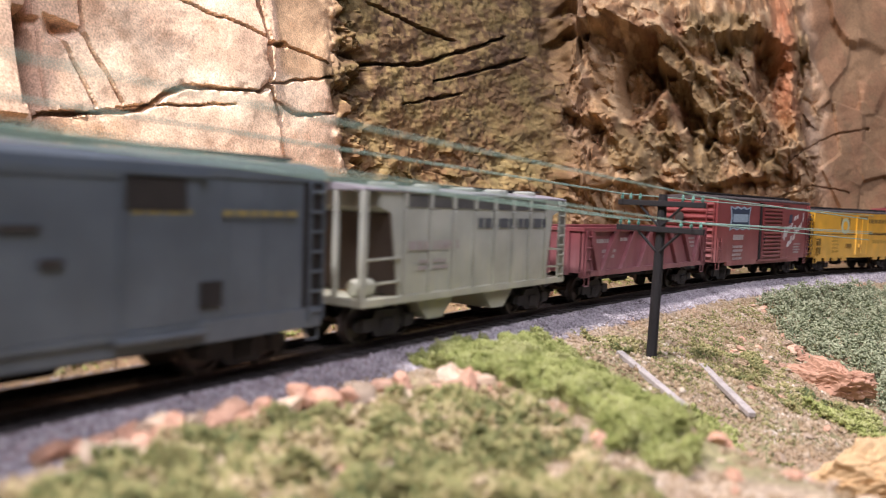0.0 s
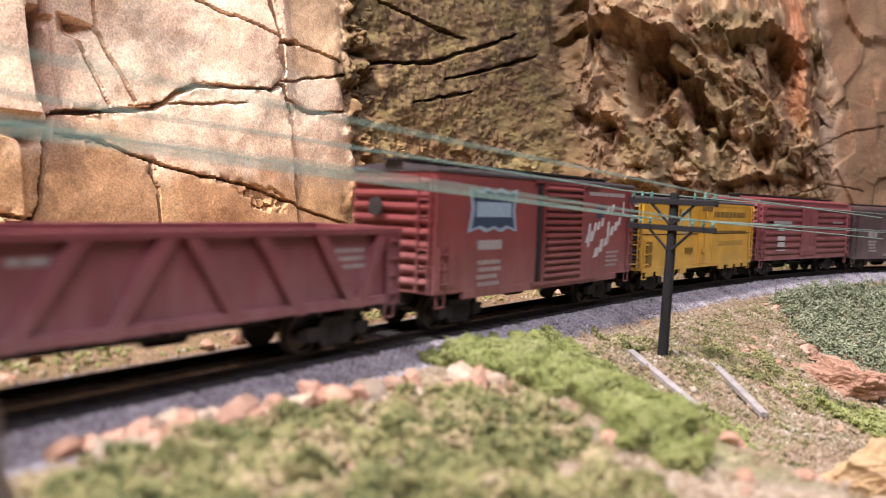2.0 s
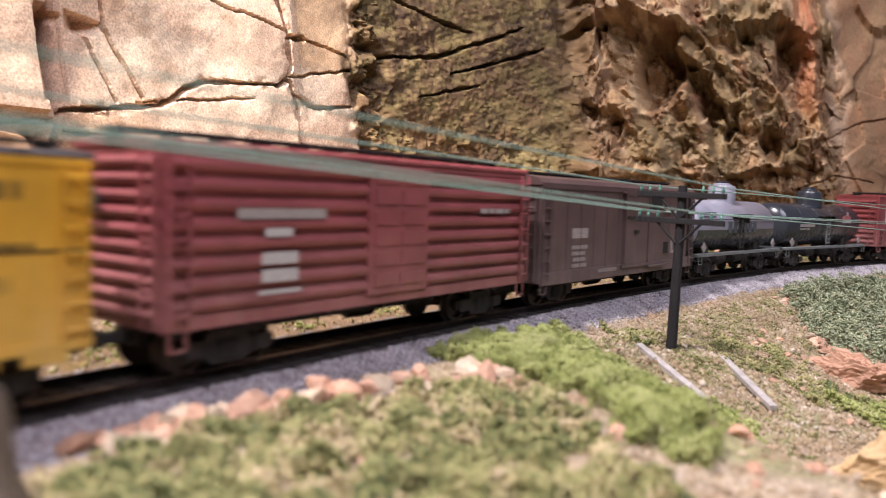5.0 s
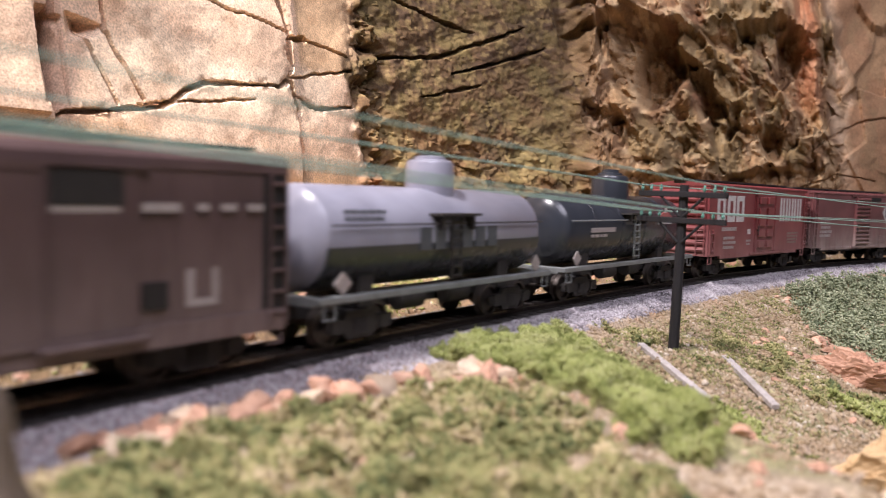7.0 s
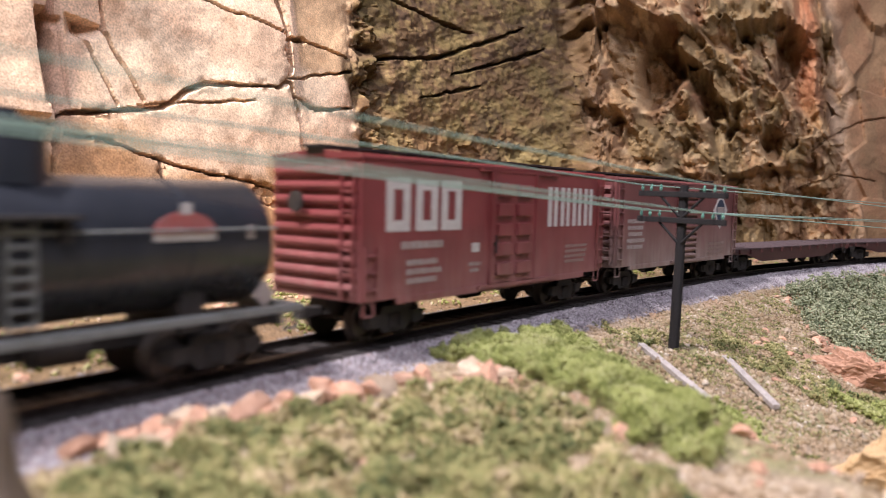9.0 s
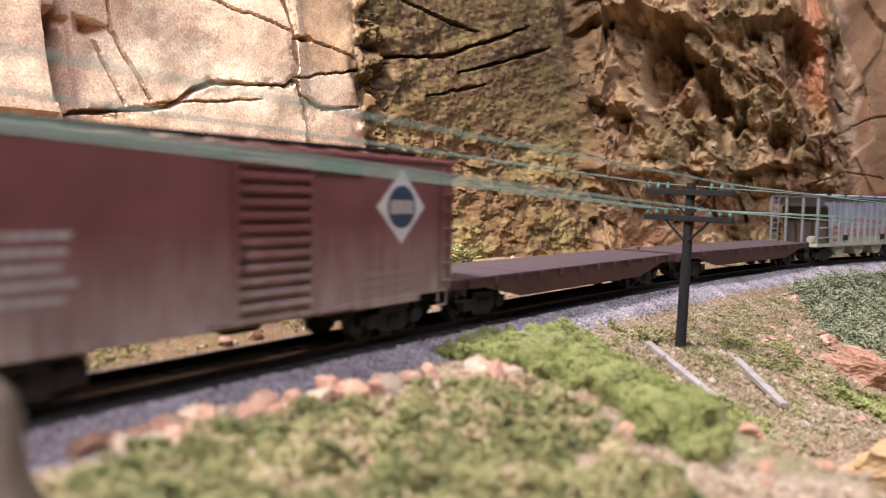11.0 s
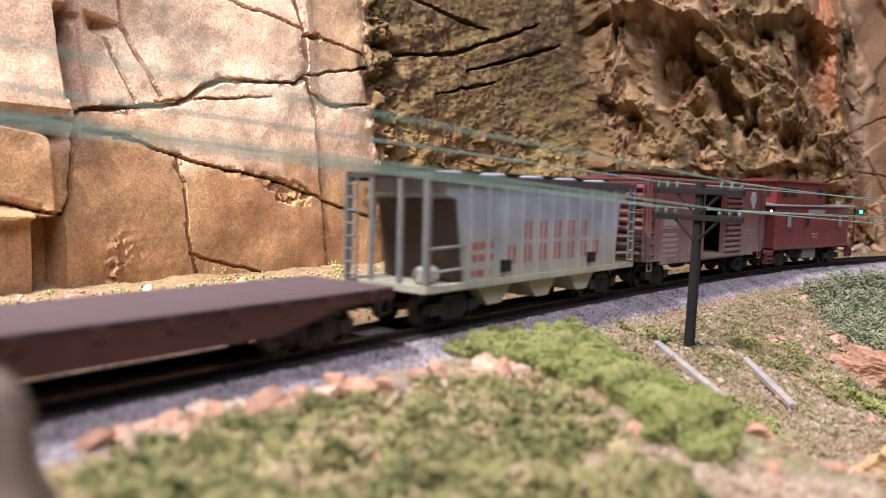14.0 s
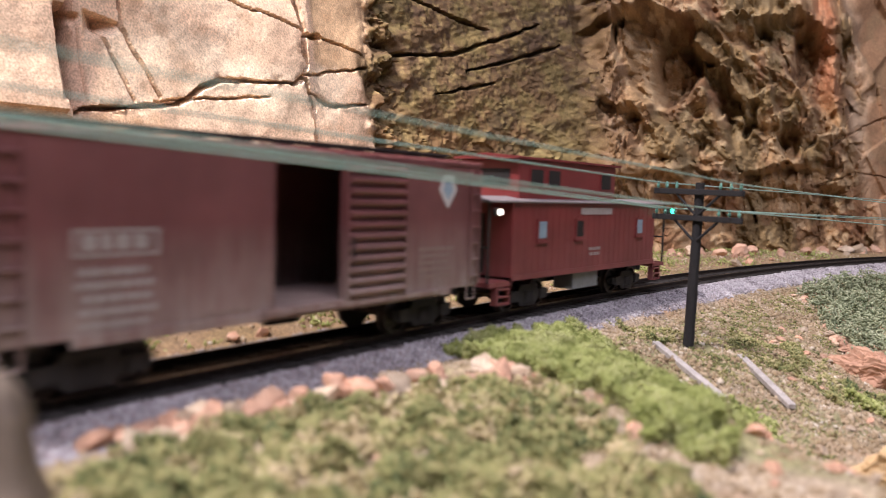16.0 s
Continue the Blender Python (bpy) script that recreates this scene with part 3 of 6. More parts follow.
# ---- track ----
def build_track():
    tr = new("railway_track")
    tagged(tr, "dark curved model railway track on grey ballast", "railway track")
    for name, off in (("rail", 8.25), ("rail", -8.25)):
        sv = np.concatenate([np.arange(-2480, -200, 60), np.arange(-200, 900, 6.0), np.arange(900, 2490, 60)])
        g = Geo()
        prof = ((-0.9, -2.0), (0.9, -2.0), (0.9, -1.7), (0.3, -1.4), (0.4, -0.6), (0.5, -0.5), (0.5, 0.0), (-0.5, 0.0), (-0.5, -0.5), (-0.4, -0.6), (-0.3, -1.4), (-0.9, -1.7))
        for s in sv:
            for o, zz in prof:
                x, y = along(s, off + o)
                g.v.append((float(x), float(y), zz))
        k = len(prof)
        for i in range(len(sv) - 1):
            for j in range(k):
                g.f.append((i * k + j, (i + 1) * k + j, (i + 1) * k + (j + 1) % k, i * k + (j + 1) % k))
        part(name, g, M_RAIL, tr, "dull brown steel rail")
    tie = mesh_of("tie", Geo().box(-1.25, 1.25, -14.5, 14.5, -3.4, -1.95), M_TIE)
    rs = random.Random(4)
    far = Geo()
    for s in np.arange(-2480, 2480, 6.6):
        if not -260 < s < 900:
            x, y = along(s + np.array([-1.25, 1.25, 1.25, -1.25]), np.array([-14.5, -14.5, 14.5, 14.5]))
            b = len(far.v)
            far.v += [(float(a), float(c), zz) for zz in (-3.4, -1.95) for a, c in zip(x, y)]
            far.f += [tuple(b + i for i in q) for q in ((0, 1, 2, 3), (4, 5, 6, 7), (0, 1, 5, 4), (1, 2, 6, 5), (2, 3, 7, 6), (3, 0, 4, 7))]
            continue
        x, y = along(s)
        m = pose(float(x) * MM, float(y) * MM, rs.uniform(-0.05, 0.08) * MM, 0, 0, math.degrees(heading(s)) + rs.uniform(-1, 1))
        ob = new("tie", tie)
        ob.parent, ob.matrix_basis = tr, m
    tagged(part("far_ties", far, M_TIE, tr), kind="stuff")


build_track()


# ---- telegraph line ----
POLE_AT = (91.0, 286.0, -14.5)
POLE_TOP = 48.5


pole_turn = math.degrees(heading(90))
# the pole leans a little to the right
POLE_M = Matrix.Translation(Vector(POLE_AT) * MM) @ Matrix.Rotation(radians(1.2), 4, "Y") @ Matrix.Rotation(radians(pole_turn), 4, "Z")


def build_pole(at):
    p = new("telegraph_pole")
    p.matrix_world = POLE_M
    tagged(p, "black wooden telegraph pole with two crossarms", "telegraph pole")
    h = POLE_TOP - at[2]
    part("pole", Geo().rod((0, 0, -4), (0, 0, h), 2.1, 10, 1.7), M_POLE, p, smooth=True)
    for z in (h - 3.6, h - 13.6):
        arm = part("crossarm", Geo().box(-2.6, -1.0, -17.4, 17.4, z - 1.1, z + 1.1), M_POLE, p, bevel=0.2)
        for side in (-1, 1):
            part("brace", Geo().rod((-1.8, side * 8.5, z - 0.8), (-1.5, side * 0.8, z - 8.5), 0.55, 6), M_POLE, p)
        for y in (-16, -12.4, -8.5, 8.5, 12.4, 16):
            part("insulator", Geo().lathe(((0, 0.3), (0.5, 0.65), (1.2, 0.72), (1.5, 0.45), (2.2, 0.5), (2.6, 0.2)), (-1.8, y, z + 1.1), "z", 8), M_INSUL, arm, "small green glass insulator", smooth=True)
    return p


build_pole(POLE_AT)


# ---- rolling stock: x runs along the car away from its front, the viewer's side is -y ----
def truck(parent, x, wheel=5.6, base=19.0):
    t = part("truck", truck_geo(base), M_BLACK, parent, bevel=0.15)
    t.location = (x * MM, 0, 0)
    for a in (-base / 2, base / 2):
        w = new("wheelset", WHEEL)
        w.parent = t
        w.location = (a * MM, 0, wheel * MM)
        ROLLING.append(w)
    return t


def truck_geo(base):
    g = Geo()
    h = base / 2
    for y in (-11.8, 11.8):
        o = [(-h - 4, 4.4), (-h - 4, 7.2), (-h + 3, 7.4), (-5, 9.6), (5, 9.6), (h - 3, 7.4), (h + 4, 7.2), (h + 4, 4.4), (h - 2.6, 4.4), (4.6, 1.8), (-4.6, 1.8), (-h + 2.6, 4.4)]
        g.prism(o, y - 0.8, y + 0.8, "y")
        for a in (-h, h):
            g.box(a - 2.2, a + 2.2, y - 1.5, y + 1.5, 3.8, 7.6)
        for a in (-1.8, 0, 1.8):
            g.rod((a, y - 1.1, 3.0), (a, y - 1.1, 7.2), 0.75, 6)
    g.box(-2.6, 2.6, -12, 12, 6.2, 9.4)
    return g


def wheel_mesh():
    g = Geo()
    g.rod((0, -12, 0), (0, 12, 0), 1.1, 8)
    for sgn in (-1, 1):
        prof = [(7.2, 1.2), (7.0, 6.3), (7.5, 6.3), (7.8, 5.6), (9.6, 5.5), (9.7, 4.6), (8.6, 4.2), (8.8, 1.6), (9.8, 1.4)]
        g.lathe([(sgn * a, r) for a, r in prof], (0, 0, 0), "y", 20)
    return mesh_of("wheelset", g, M_STEEL, True)


WHEEL = wheel_mesh()
ROLLING = []
CARS = []


def car(name, label, category, centre, length, trucks=None):
    ob = new(name)
    tagged(ob, label, category, group="cars of the goods train")
    k = trucks if trucks is not None else length * 0.36
    CARS.append((ob, centre, k))
    for x in (-k, k):
        truck(ob, x)
    for sgn in (-1, 1):
        e = sgn * length / 2
        g = Geo().box(min(e - sgn * 3, e + sgn * 5), max(e - sgn * 3, e + sgn * 5), -1.5, 1.5, 7.4, 10.0)
        g.box(min(e + sgn * 3.4, e + sgn * 6.2), max(e + sgn * 3.4, e + sgn * 6.2), -2.4, 2.2, 7.0, 10.6)
        part("coupler", g, M_BLACK, ob, bevel=0.3)
    return ob


def underframe(ob, length, z, m=None):
    g = Geo().box(-length / 2 + 2, length / 2 - 2, -4, 4, z - 4.5, z)
    for x in np.linspace(-length * 0.3, length * 0.3, 5):
        g.box(x - 0.8, x + 0.8, -15, 15, z - 2, z)
    part("underframe", g, M_BLACK, ob)
    part("brake_cylinder", Geo().lathe(((-6, 3.0), (-5, 3.6), (5, 3.6), (6, 3.0)), (12, 7, z - 5), "x", 12), M_BLACK, ob, smooth=True)


def ladder(ob, x, y, z0, z1, width, rungs, m, face="side"):
    g = Geo()
    for i in range(rungs):
        z = z0 + (z1 - z0) * (i + 0.5) / rungs
        if face == "side":
            g.rod((x - width / 2, y, z), (x + width / 2, y, z), 0.42, 5)
        else:
            g.rod((x, y - width / 2, z), (x, y + width / 2, z), 0.32, 5)
    for k in (-width / 2, width / 2):
        if face == "side":
            g.box(x + k - 0.25, x + k + 0.25, y - 0.2, y + 0.5, z0, z1)
        else:
            g.box(x - 0.4, x + 0.4, y + k - 0.25, y + k + 0.25, z0, z1)
    return part("ladder", g, m, ob)


def stirrup(ob, x, y, z, m):
    g = Geo()
    g.rod((x - 2, y, z), (x - 2, y, z - 4), 0.3, 5).rod((x + 2, y, z), (x + 2, y, z - 4), 0.3, 5).rod((x - 2, y, z - 4), (x + 2, y, z - 4), 0.3, 5)
    part("step", g, m, ob)


def bars(ob, rows, y, m, label, name="lettering"):
    """Plain bars in place of writing: x0, x1, z0, z1 on the side at y."""
    g = Geo()
    for x0, x1, z0, z1 in rows:
        g.box(x0, x1, y - 0.12, y, z0, z1)
    return part(name, g, m, ob, label)


def broken(x0, x1, z0, z1, rng, lo=1.2, hi=4.5, gap=0.9):
    out, x = [], x0
    while x < x1:
        w = min(rng.uniform(lo, hi), x1 - x)
        out.append((x, x + w, z0, z1))
        x += w + gap
    return out


def rings(x0, z0, w, h, count, pitch, t):
    """A row of hollow letter-sized blocks."""
    out = []
    for i in range(count):
        x = x0 + i * pitch
        out += [(x, x + t, z0, z0 + h), (x + w - t, x + w, z0, z0 + h), (x + t, x + w - t, z0, z0 + t), (x + t, x + w - t, z0 + h - t, z0 + h)]
    return out


def ribbed(a, b, z0, z1, count):
    """The outline of a sheet at a with rounded ribs out to b."""
    o, pitch = [(a, z0)], (z1 - z0) / count
    for i in range(count):
        z = z0 + pitch * (i + 0.5)
        o += [(a, z - 0.36 * pitch), (a + (b - a) * 0.75, z - 0.22 * pitch), (b, z), (a + (b - a) * 0.75, z + 0.22 * pitch), (a, z + 0.36 * pitch)]
    return o + [(a, z1), (a - (b - a) * 0.3, z1), (a - (b - a) * 0.3, z0)]


def closed_body(ob, L, w, zs, ze, m, roof_m, peak=3.0, end_ribs=9, end_m=None, open_door=None, round_roof=False):
    """Box body with ribbed ends, a sheet roof with seam caps and a running board."""
    h = L / 2
    g = Geo()
    if open_door:
        a, b = open_door
        g.box(-h, h, -w, w, zs, zs + 1.2)
        for nm, bx in (("far_side", (-h, h, w - 0.8, w, zs + 1.2, ze)), ("end_wall", (-h, -h + 0.9, -w, w - 0.8, zs + 1.2, ze)), ("end_wall", (h - 0.9, h, -w, w - 0.8, zs + 1.2, ze)),
                       ("side_wall", (-h + 0.9, a, -w, -w + 0.8, zs + 1.2, ze)), ("side_wall", (b, h - 0.9, -w, -w + 0.8, zs + 1.2, ze)), ("door_header", (a, b, -w, -w + 0.8, ze - 2.6, ze))):
            part(nm, Geo().box(*bx), m, ob)
    else:
        g.box(-h, h, -w, w, zs, ze)
    body = part("body", g, m, ob, bevel=0.25)
    r = Geo()
    if round_roof:
        o = [(-w - 0.3, ze), (-w - 0.3, ze + 0.9), (-w + 1.2, ze + 2.6), (-w * 0.6, ze + peak + 0.4), (0, ze + peak + 1.0), (w * 0.6, ze + peak + 0.4), (w - 1.2, ze + 2.6), (w + 0.3, ze + 0.9), (w + 0.3, ze)]
    else:
        o = [(-w - 0.5, ze), (-w - 0.5, ze + 0.8), (0, ze + peak), (w + 0.5, ze + 0.8), (w + 0.5, ze)]
    r.prism(o, -h - 0.4, h + 0.4)
    roof = part("roof", r, roof_m, ob)
    if not round_roof:
        seam = mesh_of("roof_seam", Geo().prism([(a * 1.004, c + 0.5) for a, c in o], -0.45, 0.45), roof_m)
        for x in np.linspace(-h, h, 13):
            cap = new("roof_seam", seam)
            cap.parent, cap.location = roof, (x * MM, 0, 0)
    up = ze + peak + (0.6 if round_roof else 0)
    rb = part("running_board", Geo().box(-h - 2, h + 2, -1.1, 1.1, up + 0.9, up + 1.6), M_BLACK, ob, "black roof walkway")
    for y in (-2.6, 2.6):
        part("plank", Geo().box(-h - 2, h + 2, y - 1.1, y + 1.1, up + 0.9, up + 1.6), M_BLACK, rb)
    saddle = mesh_of("saddle", Geo().box(-0.5, 0.5, -3.6, 3.6, up - 1.0, up + 0.95), M_BLACK)
    for x in np.linspace(-h, h, 12):
        sd = new("saddle", saddle)
        sd.parent, sd.location = rb, (x * MM, 0, 0)
    if end_ribs:
        for sgn in (-1, 1):
            e = Geo().prism(ribbed(sgn * h, sgn * (h + 1.2), zs + 1.5, ze - 1.5, end_ribs), -w + 1.3, w - 1.3, "y")
            part("end_panel", e, end_m or m, ob, "ribbed car end")
    return body


def fittings(ob, L, w, zs, ze, m, left=True):
    h = L / 2
    ladder(ob, h - 3.4, -w - 1.1, zs + 1, ze - 1, 4.6, 7, m)
    ladder(ob, -h + 3.4, -w - 0.7, zs + 1, (ze if left else zs + 16) - 1, 4.6, 7 if left else 3, m)
    ladder(ob, -h - 1.2, -w + 4, zs + 1, ze - 1, 4.6, 7, m, "end")
    ladder(ob, h + 1.2, w - 4, zs + 1, ze - 1, 4.6, 7, m, "end")
    for x in (-h + 3.4, h - 3.4):
        stirrup(ob, x, -w + 0.2, zs, m)
    wheel = Geo().lathe(((-0.3, 3.0), (0.3, 3.0)), (-h - 3.0, 5, zs + 27), "x", 14).rod((-h - 3, 5, zs + 27), (-h, 5, zs + 27), 0.5, 6)
    part("brake_wheel", wheel, M_BLACK, ob)


def slide_door(ob, x0, x1, w, zs, ze, m, ribs=8, label="", frames=0):
    d = part("door", Geo().box(x0, x1, -w - 0.9, -w, zs + 0.8, ze - 1.0), m, ob, label)
    if ribs:
        part("door_ribs", Geo().prism(ribbed(-w - 0.9, -w - 2.2, zs + 1.2, ze - 1.4, ribs), x0 + 1.2, x1 - 1.2), m, d)
    for x in (x0, x1 - 1.0):
        part("door_stile", Geo().box(x, x + 1.0, -w - 1.5, -w - 0.9, zs + 0.8, ze - 1.0), m, d)
    part("door_track", Geo().box(x0 - 6, x1 + 16, -w - 1.3, -w, zs - 0.6, zs + 0.6), m, ob)
    part("door_track", Geo().box(x0 - 6, x1 + 16, -w - 1.2, -w, ze - 1.0, ze - 0.2), m, ob)
    part("handle", Geo().rod((x0 + 2, -w - 2.0, zs + 11), (x0 + 2, -w - 2.0, zs + 17), 0.35, 5).box(x0 + 1.6, x0 + 2.4, -w - 2.1, -w - 1.2, zs + 13.4, zs + 14.6), M_BLACK, d)
    return d


M_ROOFDARK = mat("dusty_dark_roof", (0.06, 0.052, 0.055), (0.12, 0.10, 0.10), 200, 0.6, 0.75)
P_GREY = paint("grey_green_paint", (0.085, 0.105, 0.125), (0.18, 0.20, 0.20), amount=0.3)
P_CREAM = paint("cream_grey_paint", (0.37, 0.385, 0.34), (0.48, 0.47, 0.31), amount=0.7)
P_OXIDE = paint("oxide_red_paint", (0.20, 0.045, 0.052), (0.38, 0.24, 0.24), amount=0.5)
P_RED = paint("boxcar_red_paint", (0.22, 0.042, 0.042), (0.37, 0.21, 0.19), amount=0.6)
P_YELLOW = paint("reefer_yellow_paint", (0.70, 0.37, 0.030), (0.60, 0.47, 0.20), amount=0.45)
P_BROWN = paint("dark_brown_paint", (0.095, 0.057, 0.054), (0.26, 0.205, 0.19), amount=0.45)
P_MAROON = paint("maroon_brown_paint", (0.17, 0.056, 0.056), (0.36, 0.29, 0.255), amount=0.95)
P_GREYUP = paint("light_grey_hopper_paint", (0.33, 0.365, 0.425), (0.56, 0.54, 0.31), amount=0.8)
P_SILVER = paint("silver_grey_tank_paint", (0.29, 0.29, 0.35), (0.30, 0.29, 0.28), amount=0.3, rough=0.38)
P_BLACKTANK = paint("gloss_black_tank_paint", (0.028, 0.032, 0.042), (0.10, 0.10, 0.08), amount=0.3, rough=0.32)
P_DECK = mat("weathered_deck_planks", (0.13, 0.095, 0.10), (0.09, 0.06, 0.062), 120, 0.7, 0.75)
P_CABOOSE = paint("caboose_red_paint", (0.20, 0.032, 0.032), (0.30, 0.13, 0.12), amount=0.5)




M_DARKMARK = mat("dark_lettering", (0.07, 0.08, 0.09), (0.14, 0.14, 0.14), 500, 0.4, 0.6, 0, 0)
M_REDMARK = mat("faded_red_lettering", (0.44, 0.10, 0.09), (0.36, 0.20, 0.19), 400, 0.6, 0.6, 0, 0)
M_BLUEMARK = mat("blue_emblem_paint", (0.025, 0.045, 0.085), (0.045, 0.07, 0.11), 300, 0.5, 0.55, 0, 0)
M_PALEBLUE = mat("pale_blue_emblem_paint", (0.32, 0.42, 0.50), (0.25, 0.33, 0.4), 300, 0.5, 0.55, 0, 0)
M_OCHREMARK = mat("faded_yellow_lettering", (0.28, 0.22, 0.07), (0.16, 0.15, 0.09), 400, 0.7, 0.6, 0, 0)
# near-black for dark panes and panels, and for plates standing in for shade
M_SHADOWBOX = mat("dark_part_and_shade_paint", (0.015, 0.013, 0.012), (0.03, 0.025, 0.022), 300, 0.5, 0.8, 0, 0)
M_GLASS = mat("pale_window_glass", (0.30, 0.40, 0.48), (0.22, 0.3, 0.36), 400, 0.5, 0.12, 0, 0)
M_GRIME = mat("greenish_grey_frame_paint", (0.24, 0.255, 0.25), (0.13, 0.14, 0.13), 300, 0.6, 0.6, 0, 0.1)
M_RUSTSHADE = mat("rust_and_cage_shade", (0.050, 0.034, 0.026), (0.10, 0.075, 0.058), 90, 0.7, 0.85)
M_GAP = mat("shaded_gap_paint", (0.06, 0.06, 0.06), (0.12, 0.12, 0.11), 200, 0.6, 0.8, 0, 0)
M_ROOFLILAC = mat("dusty_lilac_grey_roof", (0.30, 0.29, 0.32), (0.20, 0.19, 0.21), 150, 0.6, 0.6)
P_RIBPALE = paint("pale_rib_paint", (0.45, 0.48, 0.52), (0.58, 0.56, 0.36), amount=0.8)
rng = random.Random(11)


def text_block(ob, x0, x1, z0, z1, lines, w, m, label, rngs=rng):
    pitch = (z1 - z0) / lines
    rows = []
    for i in range(lines):
        rows += broken(x0 + rngs.uniform(0, 1.5), x1 - rngs.uniform(0, 3), z0 + i * pitch + 0.3, z0 + (i + 0.72) * pitch, rngs, 0.9, 2.4, 0.55)
    return bars(ob, rows, -w, m, label)


def plate(ob, name, outline, w, depth, m, label, parent=None):
    """A flat shape on the viewer's side; outline in (x, z)."""
    return part(name, Geo().prism(outline, -w - depth, -w, "y"), m, parent or ob, label)


def automobile_boxcar(label, centre, m, mark):
    L, w, zs, ze = 149, 17.8, 10.0, 47.0
    ob = car("boxcar", label, "boxcar", centre, L)
    closed_body(ob, L, w, zs, ze, m, m, peak=3.4, end_ribs=0, round_roof=True)
    underframe(ob, L, zs)
    part("sill", Geo().box(-L / 2 + 1, L / 2 - 1, -w - 0.6, -w, zs - 0.8, zs + 4.2), m, ob, bevel=0.15)
    part("eave_strip", Geo().box(-L / 2, L / 2, -w - 0.5, -w, ze - 1.2, ze + 0.3), m, ob)
    d = part("door", Geo().box(-7, 18, -w - 1.3, -w, zs + 4, ze - 1.6), m, ob, "plain sliding door", bevel=0.12)
    for b in ((-7, -6, zs + 4, ze - 1.6), (17, 18, zs + 4, ze - 1.6), (-6, 17, ze - 2.6, ze - 1.6)):
        part("door_stile", Geo().box(b[0], b[1], -w - 1.7, -w - 1.3, b[2], b[3]), m, d)
    part("handle", Geo().box(2, 6, -w - 2.2, -w - 1.3, 27.6, 29.2), M_BLACK, d)
    part("latch", Geo().box(-5, 2, -w - 2.0, -w - 1.3, 34.0, 35.4), M_BLACK, d)
    part("door", Geo().box(18.6, 36, -w - 0.9, -w, zs + 4, ze - 1.6), m, ob, "plain sliding door", bevel=0.12)
    part("vent_panel", Geo().box(18.6, 32.6, -w - 1.2, -w - 0.95, 38.2, 45.0), M_SHADOWBOX, ob, "dark vent panel high on the side")
    part("door_track", Geo().box(-9, 38, -w - 1.6, -w - 0.6, zs + 2.6, zs + 4.0), m, ob)
    part("door_track", Geo().box(-9, 38, -w - 1.8, -w, ze - 1.6, ze - 0.9), m, ob)
    for x0, x1, z in ((16, 37, 12.2),):
        part("step_rail", Geo().rod((x0, -w - 2.2, z), (x1, -w - 2.2, z), 0.7, 6), m, ob)
    part("placard", Geo().box(36.8, 42.4, -w - 0.7, -w, 17.2, 22.8), M_SHADOWBOX, ob, "small dark placard board")
    if mark is M_OCHREMARK:
        bars(ob, broken(20, 34, 37.4, 38.6, rng) + broken(42, 64, 37.2, 38.6, rng), -w - 0.9, mark, "faded ochre lettering bars")
    else:
        bars(ob, [(18.8, 32, 37.0, 38.8), (36.5, 45, 37.0, 38.8), (49, 52, 37.2, 38.8), (55, 59, 37.2, 38.8), (62, 66.5, 37.2, 38.8)], -w - 0.9, mark, "worn pale lettering bars")
        bars(ob, [(-51, -38.2, 26.6, 30.6)], -w, mark, "worn pale lettering bar")
        text_block(ob, -51, -38, 14.6, 24.4, 4, w, mark, "worn pale data bars")
        bars(ob, [(47, 49, 17, 25), (53.5, 55.5, 17, 25), (49, 53.5, 17, 18.6)], -w, mark, "worn pale mark")
        text_block(ob, -30, -12, 11.5, 14, 1, w + 0.6, mark, "worn pale data bars")
    # flat dark plate in place of the shade between the rungs
    part("ladder_shade", Geo().box(67.2, 73.8, -w - 0.12, -w, zs + 4.4, ze - 1.4), M_SHADOWBOX, ob, "dark plate standing for shade behind the ladder")
    for x in np.arange(-66, 66, 11.0):
        part("side_seam", Geo().box(x - 0.25, x + 0.25, -w - 0.18, -w, zs + 4.2, ze - 1.2), m, ob)
    fittings(ob, L, w, zs, ze, m)
    return ob


